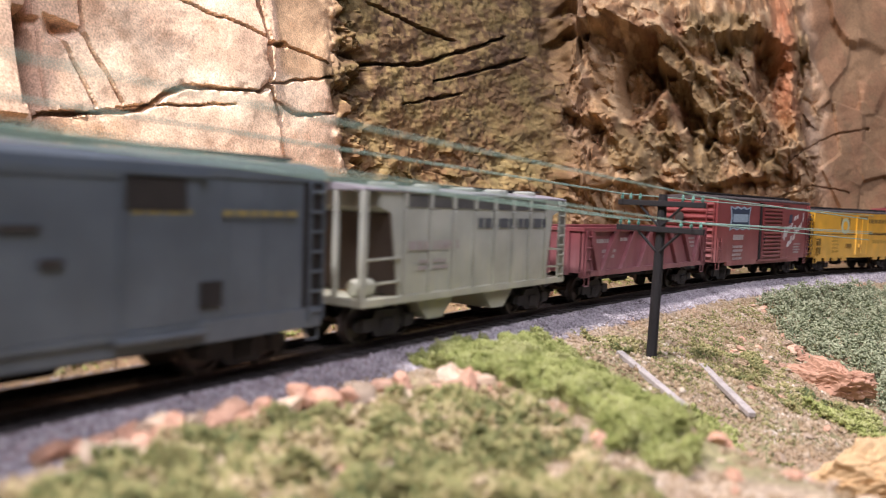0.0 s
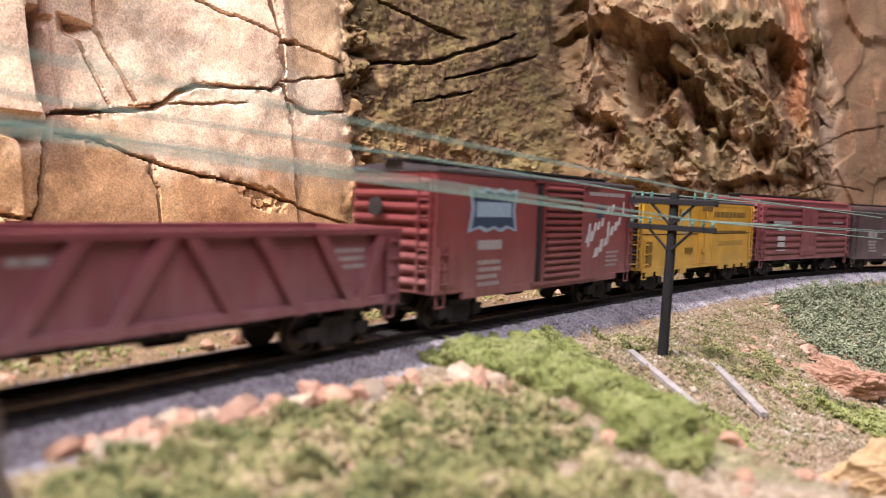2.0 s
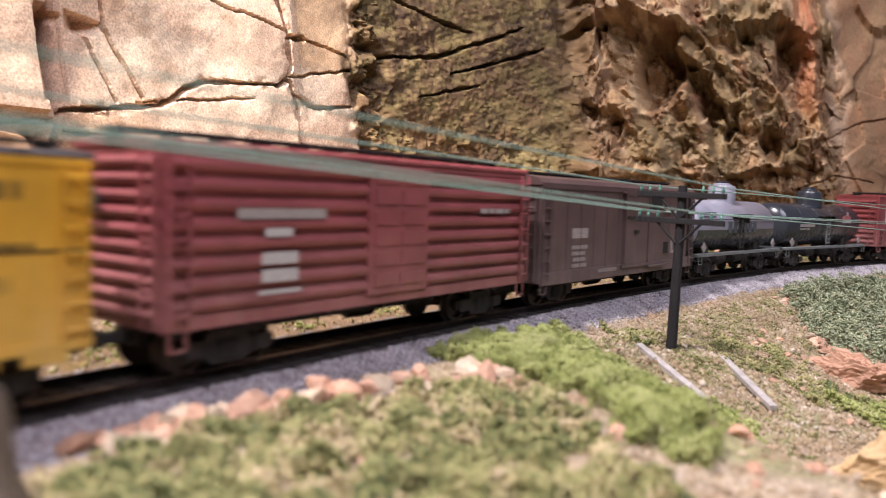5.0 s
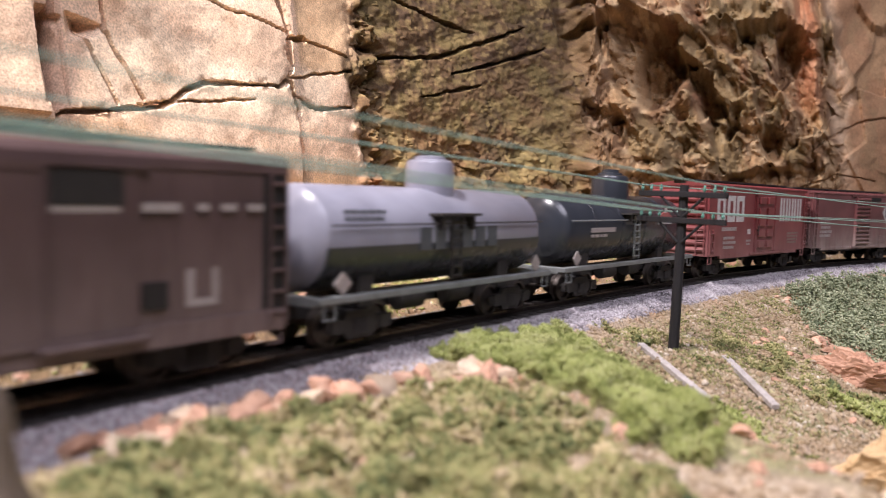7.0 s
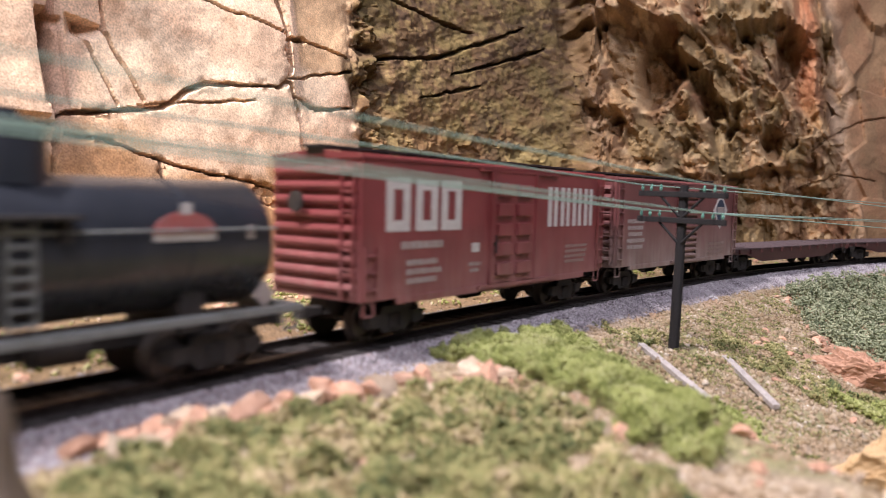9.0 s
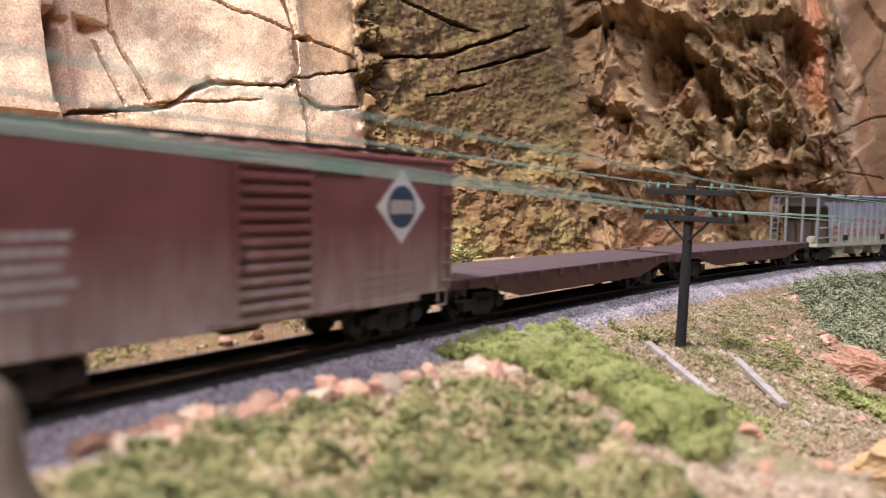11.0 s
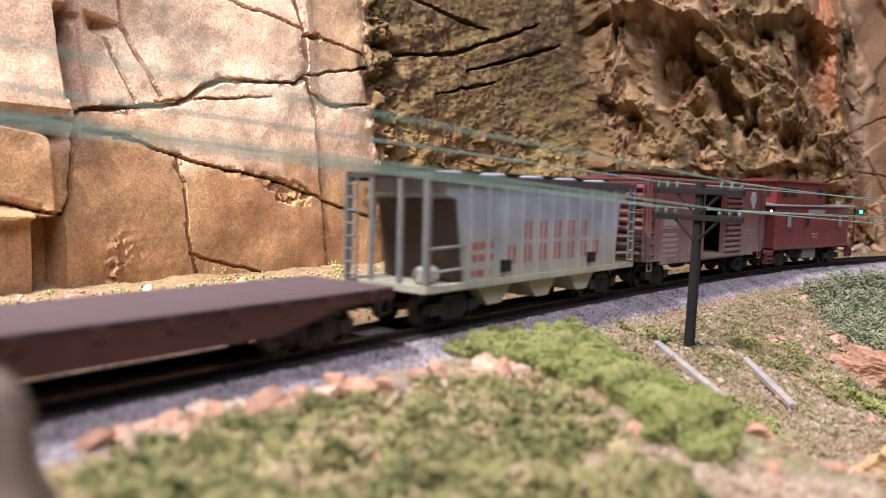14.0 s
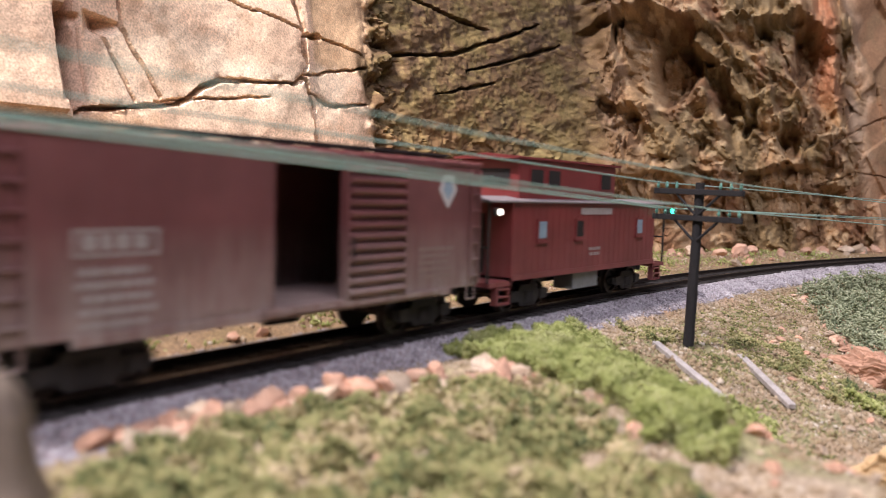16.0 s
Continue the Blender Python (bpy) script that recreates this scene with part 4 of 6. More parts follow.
def covered_hopper(label, centre, half, p0, p1, ribs, m, top, bays, rib_m, roof_m, cage_m):
    """Ribbed side sheets between open end cages, sloping end sheets and outlet bays."""
    w, zs = 17.2, 13.2
    ob = car("covered_hopper", label, "hopper wagon", centre, 2 * half, half * 0.72)
    g = Geo().prism([(p0 - 5, top), (p1 + 5, top), (p1 + 5, top - 4.5), (p1, top - 6), (p1 - 4, zs + 0.8), (p0 + 4, zs + 0.8), (p0, top - 6), (p0 - 5, top - 4.5)], -w + 0.6, w - 0.6, "y")
    part("body", g, m, ob)
    for x in np.linspace(p0 + 6, p1 - 6, ribs):
        part("side_rib", Geo().prism([(-w + 0.6, zs + 0.8), (-w - 0.5, zs + 0.8), (-w - 0.5, top - 5.2), (-w + 0.6, top - 4.4)], x - 0.8, x + 0.8), rib_m, ob)
        part("rib_head", Geo().box(x - 0.9, x + 0.9, -w - 0.2, -w + 0.6, top - 4.4, top), rib_m, ob)
    # dark strips between the rib heads stand for the shade under the eave
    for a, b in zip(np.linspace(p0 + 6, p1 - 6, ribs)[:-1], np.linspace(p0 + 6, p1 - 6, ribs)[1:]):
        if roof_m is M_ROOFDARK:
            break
        part("eave_shade", Geo().box(a + 1.2, b - 1.2, -w + 0.3, -w + 0.65, top - 4.2, top - 0.4), M_GAP, ob, "dark strip for the shade under the roof edge")
    part("sill", Geo().box(-half, half, -w - 0.5, -w + 1.2, zs - 1.4, zs + 0.9), m, ob, bevel=0.2)
    part("sill", Geo().box(-half, half, w - 1.2, w + 0.5, zs - 1.4, zs + 0.9), m, ob, bevel=0.2)
    part("roof", Geo().prism([(-w - 0.4, top), (-w - 0.4, top + 0.8), (-6, top + 2.2), (6, top + 2.2), (w + 0.4, top + 0.8), (w + 0.4, top)], -half + 0.5, half - 0.5), roof_m, ob, bevel=0.2)
    for x in np.linspace(-half * 0.7, half * 0.7, 5):
        part("hatch", Geo().lathe(((0, 4.6), (1.2, 4.6), (1.7, 3.6)), (x, -8, top + 1.4), "z", 14), m, ob)
    rb = part("running_board", Geo().box(-half + 5, half - 5, -1, 1, top + 1.8, top + 3.1), M_BLACK, ob, "black roof walkway")
    for y in (-4.2, 0.4):
        part("plank", Geo().box(-half - 1, half + 1, y, y + 3.8, top + 3.0, top + 3.6), M_BLACK, rb)
    for sgn in (-1, 1):
        x = sgn * (half - 1.2)
        for y in (-w + 0.6, w - 0.6):
            part("end_post", Geo().box(x - 0.9, x + 0.9, y - 0.9, y + 0.9, zs, top), cage_m, ob)
        part("end_beam", Geo().box(x - 1, x + 1, -w, w, zs - 1.4, zs + 0.8), m, ob)
        for y in (-6, 6):
            part("end_brace", Geo().box(x - 0.6, x + 0.6, y - 0.8, y + 0.8, zs + 0.8, top), cage_m, ob)
        inner = p0 + 4 if sgn < 0 else p1 - 4
        part("grab_rail", Geo().rod((x, -w - 0.2, zs + 5), (inner, -w - 0.2, zs + 5.4), 0.45, 5), m, ob)
        part("grab_rail", Geo().rod((x, -w - 0.2, zs + 12), (inner, -w - 0.2, zs + 12.4), 0.45, 5), m, ob)
        e0, e1 = (p0, p0 + 4) if sgn < 0 else (p1, p1 - 4)
        # rust colour made darker to carry the shade inside the end cage
        part("end_sheet", Geo().prism([(e0 + sgn * 0.3, top - 6.2), (e0 + sgn * 0.9, top - 6.2), (e1 + sgn * 0.9, zs + 0.9), (e1 + sgn * 0.3, zs + 0.9)], -w + 0.9, w - 0.9, "y"), M_RUSTSHADE, ob, "rust-stained sloping end sheet, darkened for the shade of the cage")
        part("end_platform", Geo().box(min(x, inner), max(x, inner), -w + 1, w - 1, zs - 0.6, zs + 0.2), m, ob)
        part("air_tank", Geo().lathe(((-4, 2.0), (-3.4, 2.7), (3.4, 2.7), (4, 2.0)), (0.5 * (x + inner), -9, zs + 3.2), "x", 12), m, ob, smooth=True)
    ladder(ob, half - 4.5, -w - 0.8, zs, top, 4.6, 8, m)
    ladder(ob, -half - 0.6, w - 4, zs, top, 4.6, 8, cage_m, "end")
    for x in bays:
        part("outlet_bay", Geo().prism([(x - 12, zs), (x + 12, zs), (x + 4, 5.0), (x - 4, 5.0)], -w + 3, w - 3, "y"), m, ob)
    return ob


# grey-green boxcar, cream hopper
automobile_boxcar("grey-green steel boxcar with rounded roof and sliding doors", -141, P_GREY, M_OCHREMARK)
hop = covered_hopper("dusty cream covered hopper wagon with open end cages", 10.5, 61, -48, 51, 8, P_CREAM, 44.6, (-22, 16), P_CREAM, M_ROOFLILAC, P_CREAM)
bars(hop, broken(-3, 45, 34.0, 37.4, rng, 3.0, 6.0, 1.2), -16.95, M_DARKMARK, "dark script lettering bars")
bars(hop, broken(-40, -14, 27.4, 30.2, rng, 2.0, 4.0, 1.0), -16.95, M_DUSTWHITE, "faint grey lettering bars")
text_block(hop, -36, -18, 21.0, 25.0, 2, 16.95, M_DUSTWHITE, "faint grey data bars")


def gondola():
    L, w, zs, ze = 144, 17.6, 15.0, 33.4
    h = L / 2
    ob = car("gondola", "empty oxide red drop-bottom gondola with diagonal side braces", "gondola", 162, L)
    for nm, bx in (("floor", (-h, h, -w + 2.4, w - 2.4, zs - 1, zs + 0.6)), ("side_wall", (-h, h, -w + 1.8, -w + 2.5, zs - 1, ze)), ("side_wall", (-h, h, w - 2.5, w - 1.8, zs - 1, ze)),
                   ("end_wall", (-h, -h + 0.9, -w + 2.5, w - 2.5, zs, ze)), ("end_wall", (h - 0.9, h, -w + 2.5, w - 2.5, zs, ze))):
        part(nm, Geo().box(*bx), P_OXIDE, ob)
    for y in (-1, 1):
        part("top_rail", Geo().box(-h - 0.4, h + 0.4, min(y * (w + 0.4), y * (w - 2)), max(y * (w + 0.4), y * (w - 2)), ze - 1.4, ze + 0.4), P_OXIDE, ob, bevel=0.2)
        part("side_sill", Geo().box(-h, h, min(y * (w + 0.1), y * (w - 2)), max(y * (w + 0.1), y * (w - 2)), zs - 2.6, zs - 0.2), P_OXIDE, ob, bevel=0.2)
    for x in (-1, 1):
        part("end_rail", Geo().box(min(x * (h + 0.5), x * (h - 1.6)), max(x * (h + 0.5), x * (h - 1.6)), -w + 2, w - 2, ze - 1.4, ze + 0.4), P_OXIDE, ob, bevel=0.2)
        for y in (-10, 0, 10):
            part("end_post", Geo().box(min(x * h, x * (h + 1.2)), max(x * h, x * (h + 1.2)), y - 1, y + 1, zs - 2, ze - 1.4), P_OXIDE, ob)
    for top, bottom in ((3, 15.5), (21.5, 34.5), (40.5, 54), (64.5, 56)):
        for sg in (-1, 1):
            for y in (-1, 1):
                a, b = sg * top, sg * bottom
                yy = y * (w - 1.8)
                part("diagonal_brace", Geo().prism([(a - 2.0, ze - 1.4), (a + 2.0, ze - 1.4), (b + 1.7, zs - 2.8), (b - 1.7, zs - 2.8)], min(yy, yy + y * 2.0), max(yy, yy + y * 2.0), "y"), P_OXIDE, ob, bevel=0.15)
    for sg in (-1, 1):
        part("corner_plate", Geo().prism([(sg * 66, ze - 1.4), (sg * h, ze - 1.4), (sg * h, zs - 3), (sg * 67, zs - 3)], -w - 0.1, -w + 1, "y"), P_OXIDE, ob)
    bars(ob, broken(-34, -25, 27.4, 29.0, rng), -w + 1.75, M_DUSTWHITE, "faded pale lettering bars")
    bars(ob, broken(-60, -45, 26.8, 28.6, rng), -w + 1.75, M_DUSTWHITE, "faded pale lettering bars")
    text_block(ob, -52, -38, 19.5, 24.5, 2, w - 1.75, M_DUSTWHITE, "faded pale data bars")
    text_block(ob, 47, 60, 22.5, 29.0, 3, w - 1.75, M_DUSTWHITE, "faded pale data bars")
    underframe(ob, L, zs - 2.4)
    for x in (-h + 4, h - 4):
        stirrup(ob, x, -w + 0.2, zs - 2.6, P_OXIDE)
    ladder(ob, h - 3.5, -w - 0.7, zs - 2, ze - 1, 4.4, 4, P_OXIDE)
    ladder(ob, -h + 3.5, -w - 0.7, zs - 2, ze - 1, 4.4, 4, P_OXIDE)


gondola()


def red_slogan_boxcar():
    L, w, zs, ze = 146, 17.8, 12.6, 51.0
    ob = car("boxcar", "bright oxide red boxcar with blue emblem and white script", "boxcar", 324.5, L)
    closed_body(ob, L, w, zs, ze, P_RED, M_ROOFDARK, peak=2.6, end_ribs=9)
    underframe(ob, L, zs)
    part("sill", Geo().box(-58, 58, -w - 0.3, -w + 1, zs - 2.2, zs + 0.6), P_RED, ob, bevel=0.15)
    slide_door(ob, -9.5, 21.5, w, zs, ze, P_RED, 14, "ribbed sliding door")
    # raised dark strip drawn for the shade in the door gap
    part("door_gap_shade", Geo().box(-12.6, -9.9, -w - 0.6, -w, zs, ze - 1), M_SHADOWBOX, ob, "dark strip standing for the shaded door gap")
    cx, cz, a, b = -41.5, 39.6, 14.8, 7.6
    def shield(a, b):
        return [(cx - a, cz + b), (cx - a * 0.6, cz + b * 0.82), (cx - a * 0.3, cz + b), (cx, cz + b * 0.84), (cx + a * 0.3, cz + b), (cx + a * 0.6, cz + b * 0.82), (cx + a, cz + b), (cx + a * 0.88, cz),
                (cx + a, cz - b), (cx + a * 0.6, cz - b * 0.82), (cx + a * 0.3, cz - b), (cx, cz - b * 0.84), (cx - a * 0.3, cz - b), (cx - a * 0.6, cz - b * 0.82), (cx - a, cz - b), (cx - a * 0.88, cz)]
    em = plate(ob, "emblem", shield(a, b), w, 0.14, M_PALEBLUE, "pale blue scalloped emblem")
    plate(ob, "emblem_field", shield(a * 0.88, b * 0.84), w + 0.14, 0.08, M_BLUEMARK, "dark blue emblem field", em)
    part("emblem_band", Geo().box(cx - 10.5, cx + 10.5, -w - 0.32, -w - 0.22, cz - 2.4, cz + 2.6), M_PALEBLUE, em, "pale band across the emblem")
    bars(ob, [(-50.5, -36, 26.2, 29.4)], -w, M_DUSTWHITE, "worn pale lettering bar")
    text_block(ob, -51, -35.5, 13.6, 23.4, 4, w, M_DUSTWHITE, "worn pale data bars")
    part("tack_board", Geo().box(-70, -63, -w - 0.6, -w, 15, 22.5), P_RED, ob, "small red tack board")
    for k, (x, z, dx, dz) in enumerate(((27, 27, 9, 5), (29, 25, 2.5, 10), (34, 31, 3, 4.5), (37.5, 32, 3, 4), (41, 33.5, 3, 4), (34.5, 20.5, 6, 4.5), (40, 22.5, 4, 6), (44, 25, 5, 4), (47, 26, 2.6, 10), (50, 29.5, 4, 4.5), (54, 31.5, 4, 4.5), (58, 34, 3, 4), (45.5, 39, 4, 3.4), (50, 40, 4, 3.4), (62, 38, 2, 7))):
        plate(ob, "slogan_mark", [(x, z), (x + dx * 0.75, z + 0.6), (x + dx, z + dz), (x + dx * 0.3, z + dz - 0.4)], w, 0.12, M_WHITE, "worn white slanting script bar")
    plate(ob, "slogan_mark", [(36.5, 37), (42, 37.6), (43, 43.5), (38, 43)], w, 0.13, M_BLUEMARK, "small blue mark")
    bars(ob, broken(29, 64, 46.6, 48.2, rng, 4, 9, 0.5), -w, M_DUSTWHITE, "worn pale lettering bars")
    text_block(ob, 46, 60, 16, 23.5, 4, w, M_DUSTWHITE, "faint pale data bars")
    fittings(ob, L, w, zs, ze, P_RED, False)


red_slogan_boxcar()


def reefer():
    L, w, zs, ze = 145, 17.8, 12.0, 46.4
    ob = car("refrigerator_car", "mustard yellow refrigerator car with black ribbed ends", "reefer wagon", 484.8, L)
    closed_body(ob, L, w, zs, ze, P_YELLOW, M_ROOFDARK, peak=2.2, end_ribs=10, end_m=M_ENDBLACK)
    underframe(ob, L, zs)
    part("eave_strip", Geo().box(-L / 2, L / 2, -w - 0.4, -w, ze - 1.4, ze + 0.2), P_YELLOW, ob)
    part("belt_seam", Geo().box(-L / 2, L / 2, -w - 0.2, -w, 29.4, 29.9), M_SHADOWBOX, ob)
    part("sill", Geo().box(-L / 2, L / 2, -w - 0.5, -w, zs - 0.6, zs + 1.2), P_YELLOW, ob)
    for x in (-64, -52, -40, -26, 26, 40, 52, 64):
        part("sill_tab", Geo().box(x - 4, x + 4, -w - 0.4, -w + 0.6, zs - 2.8, zs - 0.5), P_YELLOW, ob, bevel=0.2)
    d = part("door", Geo().box(-9, 9.5, -w - 0.8, -w, zs + 1.4, ze - 1.6), P_YELLOW, ob, "insulated plug door")
    for x in (-9, 8.7):
        part("door_stile", Geo().box(x, x + 0.8, -w - 1.1, -w - 0.8, zs + 1.4, ze - 1.6), P_YELLOW, d)
    part("latch", Geo().box(-5.5, 1.6, -w - 1.9, -w - 0.8, 19.4, 22.0).rod((-2, -w - 1.6, 15), (-2, -w - 1.6, 42), 0.35, 5), P_YELLOW, d)
    part("latch", Geo().box(-24.5, -16, -w - 0.9, -w, 19.8, 22.4), M_OCHREDARK, ob, "dark latch plate")
    part("vent_panel", Geo().box(-6.4, 7.6, -w - 1.2, -w - 0.8, 42.0, 44.4), M_OCHREDARK, d)
    ring = [(6.4 * math.cos(a), 6.4 * math.sin(a)) for a in [2 * math.pi * i / 20 for i in range(20)]]
    em = plate(ob, "emblem", [(-26.2 + x, 36.0 + z * 0.98) for x, z in ring], w, 0.14, M_EMBLEMPALE, "pale round emblem")
    plate(ob, "emblem_field", [(-26.2 + x * 0.56, 36.2 + z * 0.56) for x, z in ring], w + 0.14, 0.08, P_YELLOW, "yellow centre of the emblem", em)
    for x in (-33.5, -21.5):
        plate(ob, "emblem_wing", [(x, 42.6), (x + 2.6, 42.6), (x + 2.6, 36), (x, 36)], w, 0.1, M_OCHREDARK, "dark bar beside the emblem")
    bars(ob, broken(9.5, 60, 38.8, 42.0, rng, 3, 6, 1.0), -w - 0.02, M_OCHREDARK, "faded dark lettering bars")
    bars(ob, broken(13, 62, 29.9, 31.2, rng, 2, 6, 0.6), -w - 0.22, M_OCHREDARK, "faded dark lettering bars")
    bars(ob, broken(20, 58, 22.5, 25.4, rng, 2, 5, 0.8), -w, M_OCHREFAINT, "faint lettering bars")
    text_block(ob, -46, -34.5, 15.4, 28.6, 5, w, M_OCHREFAINT, "faint data bars")
    for z in (14.5, 21.0):
        part("step_box", Geo().box(-68.5, -63.5, -w - 0.9, -w, z, z + 5.2), M_OCHREDARK, ob, "recessed corner step")
    fittings(ob, L, w, zs, ze, P_YELLOW, False)


M_ENDBLACK = mat("black_end_paint", (0.03, 0.033, 0.04), (0.075, 0.075, 0.085), 250, 0.6, 0.55)
M_OCHREDARK = mat("dark_ochre_marking", (0.20, 0.115, 0.02), (0.28, 0.17, 0.03), 400, 0.5, 0.6, 0, 0)
M_OCHREFAINT = mat("faint_ochre_marking", (0.44, 0.27, 0.05), (0.5, 0.3, 0.05), 400, 0.5, 0.6, 0, 0)
M_EMBLEMPALE = mat("pale_green_emblem_paint", (0.50, 0.55, 0.36), (0.40, 0.44, 0.28), 300, 0.5, 0.6, 0, 0)
reefer()


def ribbed_boxcar():
    L, w, zs, ze = 144, 17.2, 11.5, 50.4
    ob = car("boxcar", "faded red boxcar with horizontal ribs along the sides", "boxcar", 644.2, L)
    closed_body(ob, L, w, zs, ze, P_OXIDELIGHT, P_OXIDELIGHT, peak=2.6, end_ribs=10)
    underframe(ob, L, zs)
    for x0, x1 in ((-L / 2 + 1, -11), (14.5, L / 2 - 1)):
        part("ribbed_side", Geo().prism(ribbed(-w, -w - 1.2, zs + 3, ze - 1.5, 8), x0, x1), P_OXIDELIGHT, ob)
    part("sill", Geo().box(-L / 2, L / 2, -w - 0.5, -w, zs, zs + 2.8), P_OXIDELIGHT, ob)
    d = part("door", Geo().box(-11, 14.5, -w - 1.4, -w, zs + 2.8, ze - 1.2), P_OXIDELIGHT, ob, "panelled sliding door", bevel=0.15)
    for i in range(6):
        for x in (-9, 2.5):
            part("door_panel", Geo().box(x, x + 10, -w - 1.8, -w - 1.4, zs + 5 + i * 5.6, zs + 8.8 + i * 5.6), P_OXIDELIGHT, d)
    bars(ob, [(-54, -27, 35.2, 37.6)], -w - 1.22, M_DUSTWHITE, "worn pale lettering bar")
    bars(ob, [(-47, -36, 24.6, 27.4), (-47, -36, 20.4, 23.4), (-48, -35, 17.6, 18.6), (-46, -38, 31, 33)], -w - 1.22, M_WHITE, "worn white data bars")
    bars(ob, broken(42, 60, 36.5, 38.0, rng), -w - 1.22, M_DUSTWHITE, "worn pale lettering bars")
    fittings(ob, L, w + 1.1, zs, ze, P_OXIDELIGHT)


P_OXIDELIGHT = paint("faded_red_paint", (0.28, 0.07, 0.075), (0.36, 0.20, 0.17), amount=0.6)
ribbed_boxcar()
automobile_boxcar("dusty dark brown boxcar with rounded roof and pale lettering", 802.5, P_BROWN, M_DUSTWHITE)


def tank_car(label, centre, L, half, m, upper, walk_m, mark, dome=(0.0, 1.0, 0.0, 0.0)):
    r, cz = 15.0, 29.3
    dx, wide, up, px = dome
    ob = car("tank_car", label, "tank wagon", centre, L, L * 0.33)
    prof = [(-half - 4.2, 4), (-half - 3.6, 8), (-half - 2.0, 12), (-half, r - 0.5), (-half + 0.8, r), (half - 0.8, r), (half, r - 0.5), (half + 2.0, 12), (half + 3.6, 8), (half + 4.2, 4)]
    t = part("tank", Geo().lathe(prof, (0, 0, cz), "x", 40), upper or m, ob, smooth=True)
    for x in (() if upper else (-half * 0.62, -half * 0.2, half * 0.2, half * 0.62)):
        part("band", Geo().lathe(((-0.5, r + 0.06), (-0.4, r + 0.18), (0.4, r + 0.18), (0.5, r + 0.06)), (x, 0, cz), "x", 40), m, t, smooth=True)
    if upper:
        o = [((r + 0.1) * math.cos(a), cz + (r + 0.1) * math.sin(a)) for a in [math.radians(187 + 166 * i / 24) for i in range(25)]]
        o += [((r - 0.3) * math.cos(a), cz + (r - 0.3) * math.sin(a)) for a in [math.radians(353 - 166 * i / 24) for i in range(25)]]
        part("lower_shell", Geo().prism(o, -half - 0.1, half + 0.1), m, t, "grimy black lower half", smooth=True)
    d = part("dome", Geo().lathe([(a + (up if a > 5 else 0), q * wide) for a, q in ((0, 10.2), (4, 9.8), (9.4, 9.6), (10.4, 9.0), (10.9, 7.6), (11.0, 6.5), (11.8, 6.3), (12.2, 5.0))], (dx, 0, cz + r - 2.4), "z", 28), upper or m, ob, smooth=True)
    part("dome_lid", Geo().lathe(((0, 4.6 * wide), (1.2, 4.4 * wide), (1.6, 2.0)), (dx, 0, cz + r + 9.8 + up), "z", 16), m, d, smooth=True)
    part("platform", Geo().box(px - 10.5, px + 10.5, -r - 3.6, -r + 3.5, cz + 6.4, cz + 7.2), M_BLACK, ob, "black dome platform")
    for x in (-8, 8):
        part("platform_bracket", Geo().box(px + x - 0.5, px + x + 0.5, -r - 2.5, -r + 1, cz + 2, cz + 6.4), M_BLACK, ob)
    ladder(ob, px, -r - 1.5, 15.5, cz + 6, 4.8, 7, M_BLACK if upper else M_GRIME)
    rail = Geo()
    rail.rod((-half, -r - 0.9, cz + 4.0), (half, -r - 0.9, cz + 4.0), 0.3, 6)
    part("handrail", rail, M_BLACK if upper else M_GRIME, ob)
    h = L / 2
    for y in (-1, 1):
        part("walkway", Geo().box(-h, h, min(y * 14.5, y * 17.6), max(y * 14.5, y * 17.6), 13.0, 14.8), walk_m, ob, "dusty grey side walkway", bevel=0.25)
    for x in (-1, 1):
        part("end_sill", Geo().box(min(x * h, x * (h - 3)), max(x * h, x * (h - 3)), -14.5, 14.5, 12.2, 14.8), walk_m, ob, bevel=0.25)
        part("saddle", Geo().box(x * half * 0.66 - 3, x * half * 0.66 + 3, -11, 11, 10, 20), M_BLACK, ob)
        part("placard", Geo().prism([(x * (half - 4), 14.8), (x * (half - 4) + 3.2, 18.0), (x * (half - 4), 21.2), (x * (half - 4) - 3.2, 18.0)], -16.4, -16.0, "y"), M_DUSTWHITE, ob, "pale diamond placard")
        stirrup(ob, x * (h - 4), -17, 13, walk_m)
    part("centre_sill", Geo().box(-h, h, -3.5, 3.5, 7.6, 12.4), M_BLACK, ob)
    for x in (-14, 10):
        part("air_tank", Geo().lathe(((-6, 2.4), (-5.4, 3.2), (5.4, 3.2), (6, 2.4)), (x, -8, 10), "x", 12), M_BLACK, ob, smooth=True)
    if mark == "dark":
        for i in range(6):
            x = -16.5 + i * 7.2
            part("lettering", Geo().box(x, x + 5.2, -r - 0.30, -r + 0.25, 25.4, 32.2), M_DARKMARK, ob, "dark worn lettering block")
        text_block(ob, -48, -30, 34, 38, 2, r - 1.0, M_DARKMARK, "faint data bars")
    else:
        bars(ob, [(-41, -19, 28.2, 30.2)], -r - 0.05, M_DUSTWHITE, "pale lettering bar")
        bars(ob, broken(-41, -26, 26.2, 27.4, rng), -r - 0.05, M_DUSTWHITE, "pale data bars")
        o = [(34.0 + 7.5 * math.cos(a), 32.6 + 4.6 * math.sin(a)) for a in [math.pi * i / 10 for i in range(11)]]
        plate(ob, "emblem", o, r - 0.2, 0.35, M_REDMARK, "red half-round emblem")
        bars(ob, [(26.3, 41.5, 31.0, 32.6), (32.7, 35.3, 36.6, 39.0)], -r - 0.12, M_WHITE, "white emblem bar")
        bars(ob, [(50, 52, 31, 34)], -r - 0.05, M_DUSTWHITE, "pale mark")
    return ob


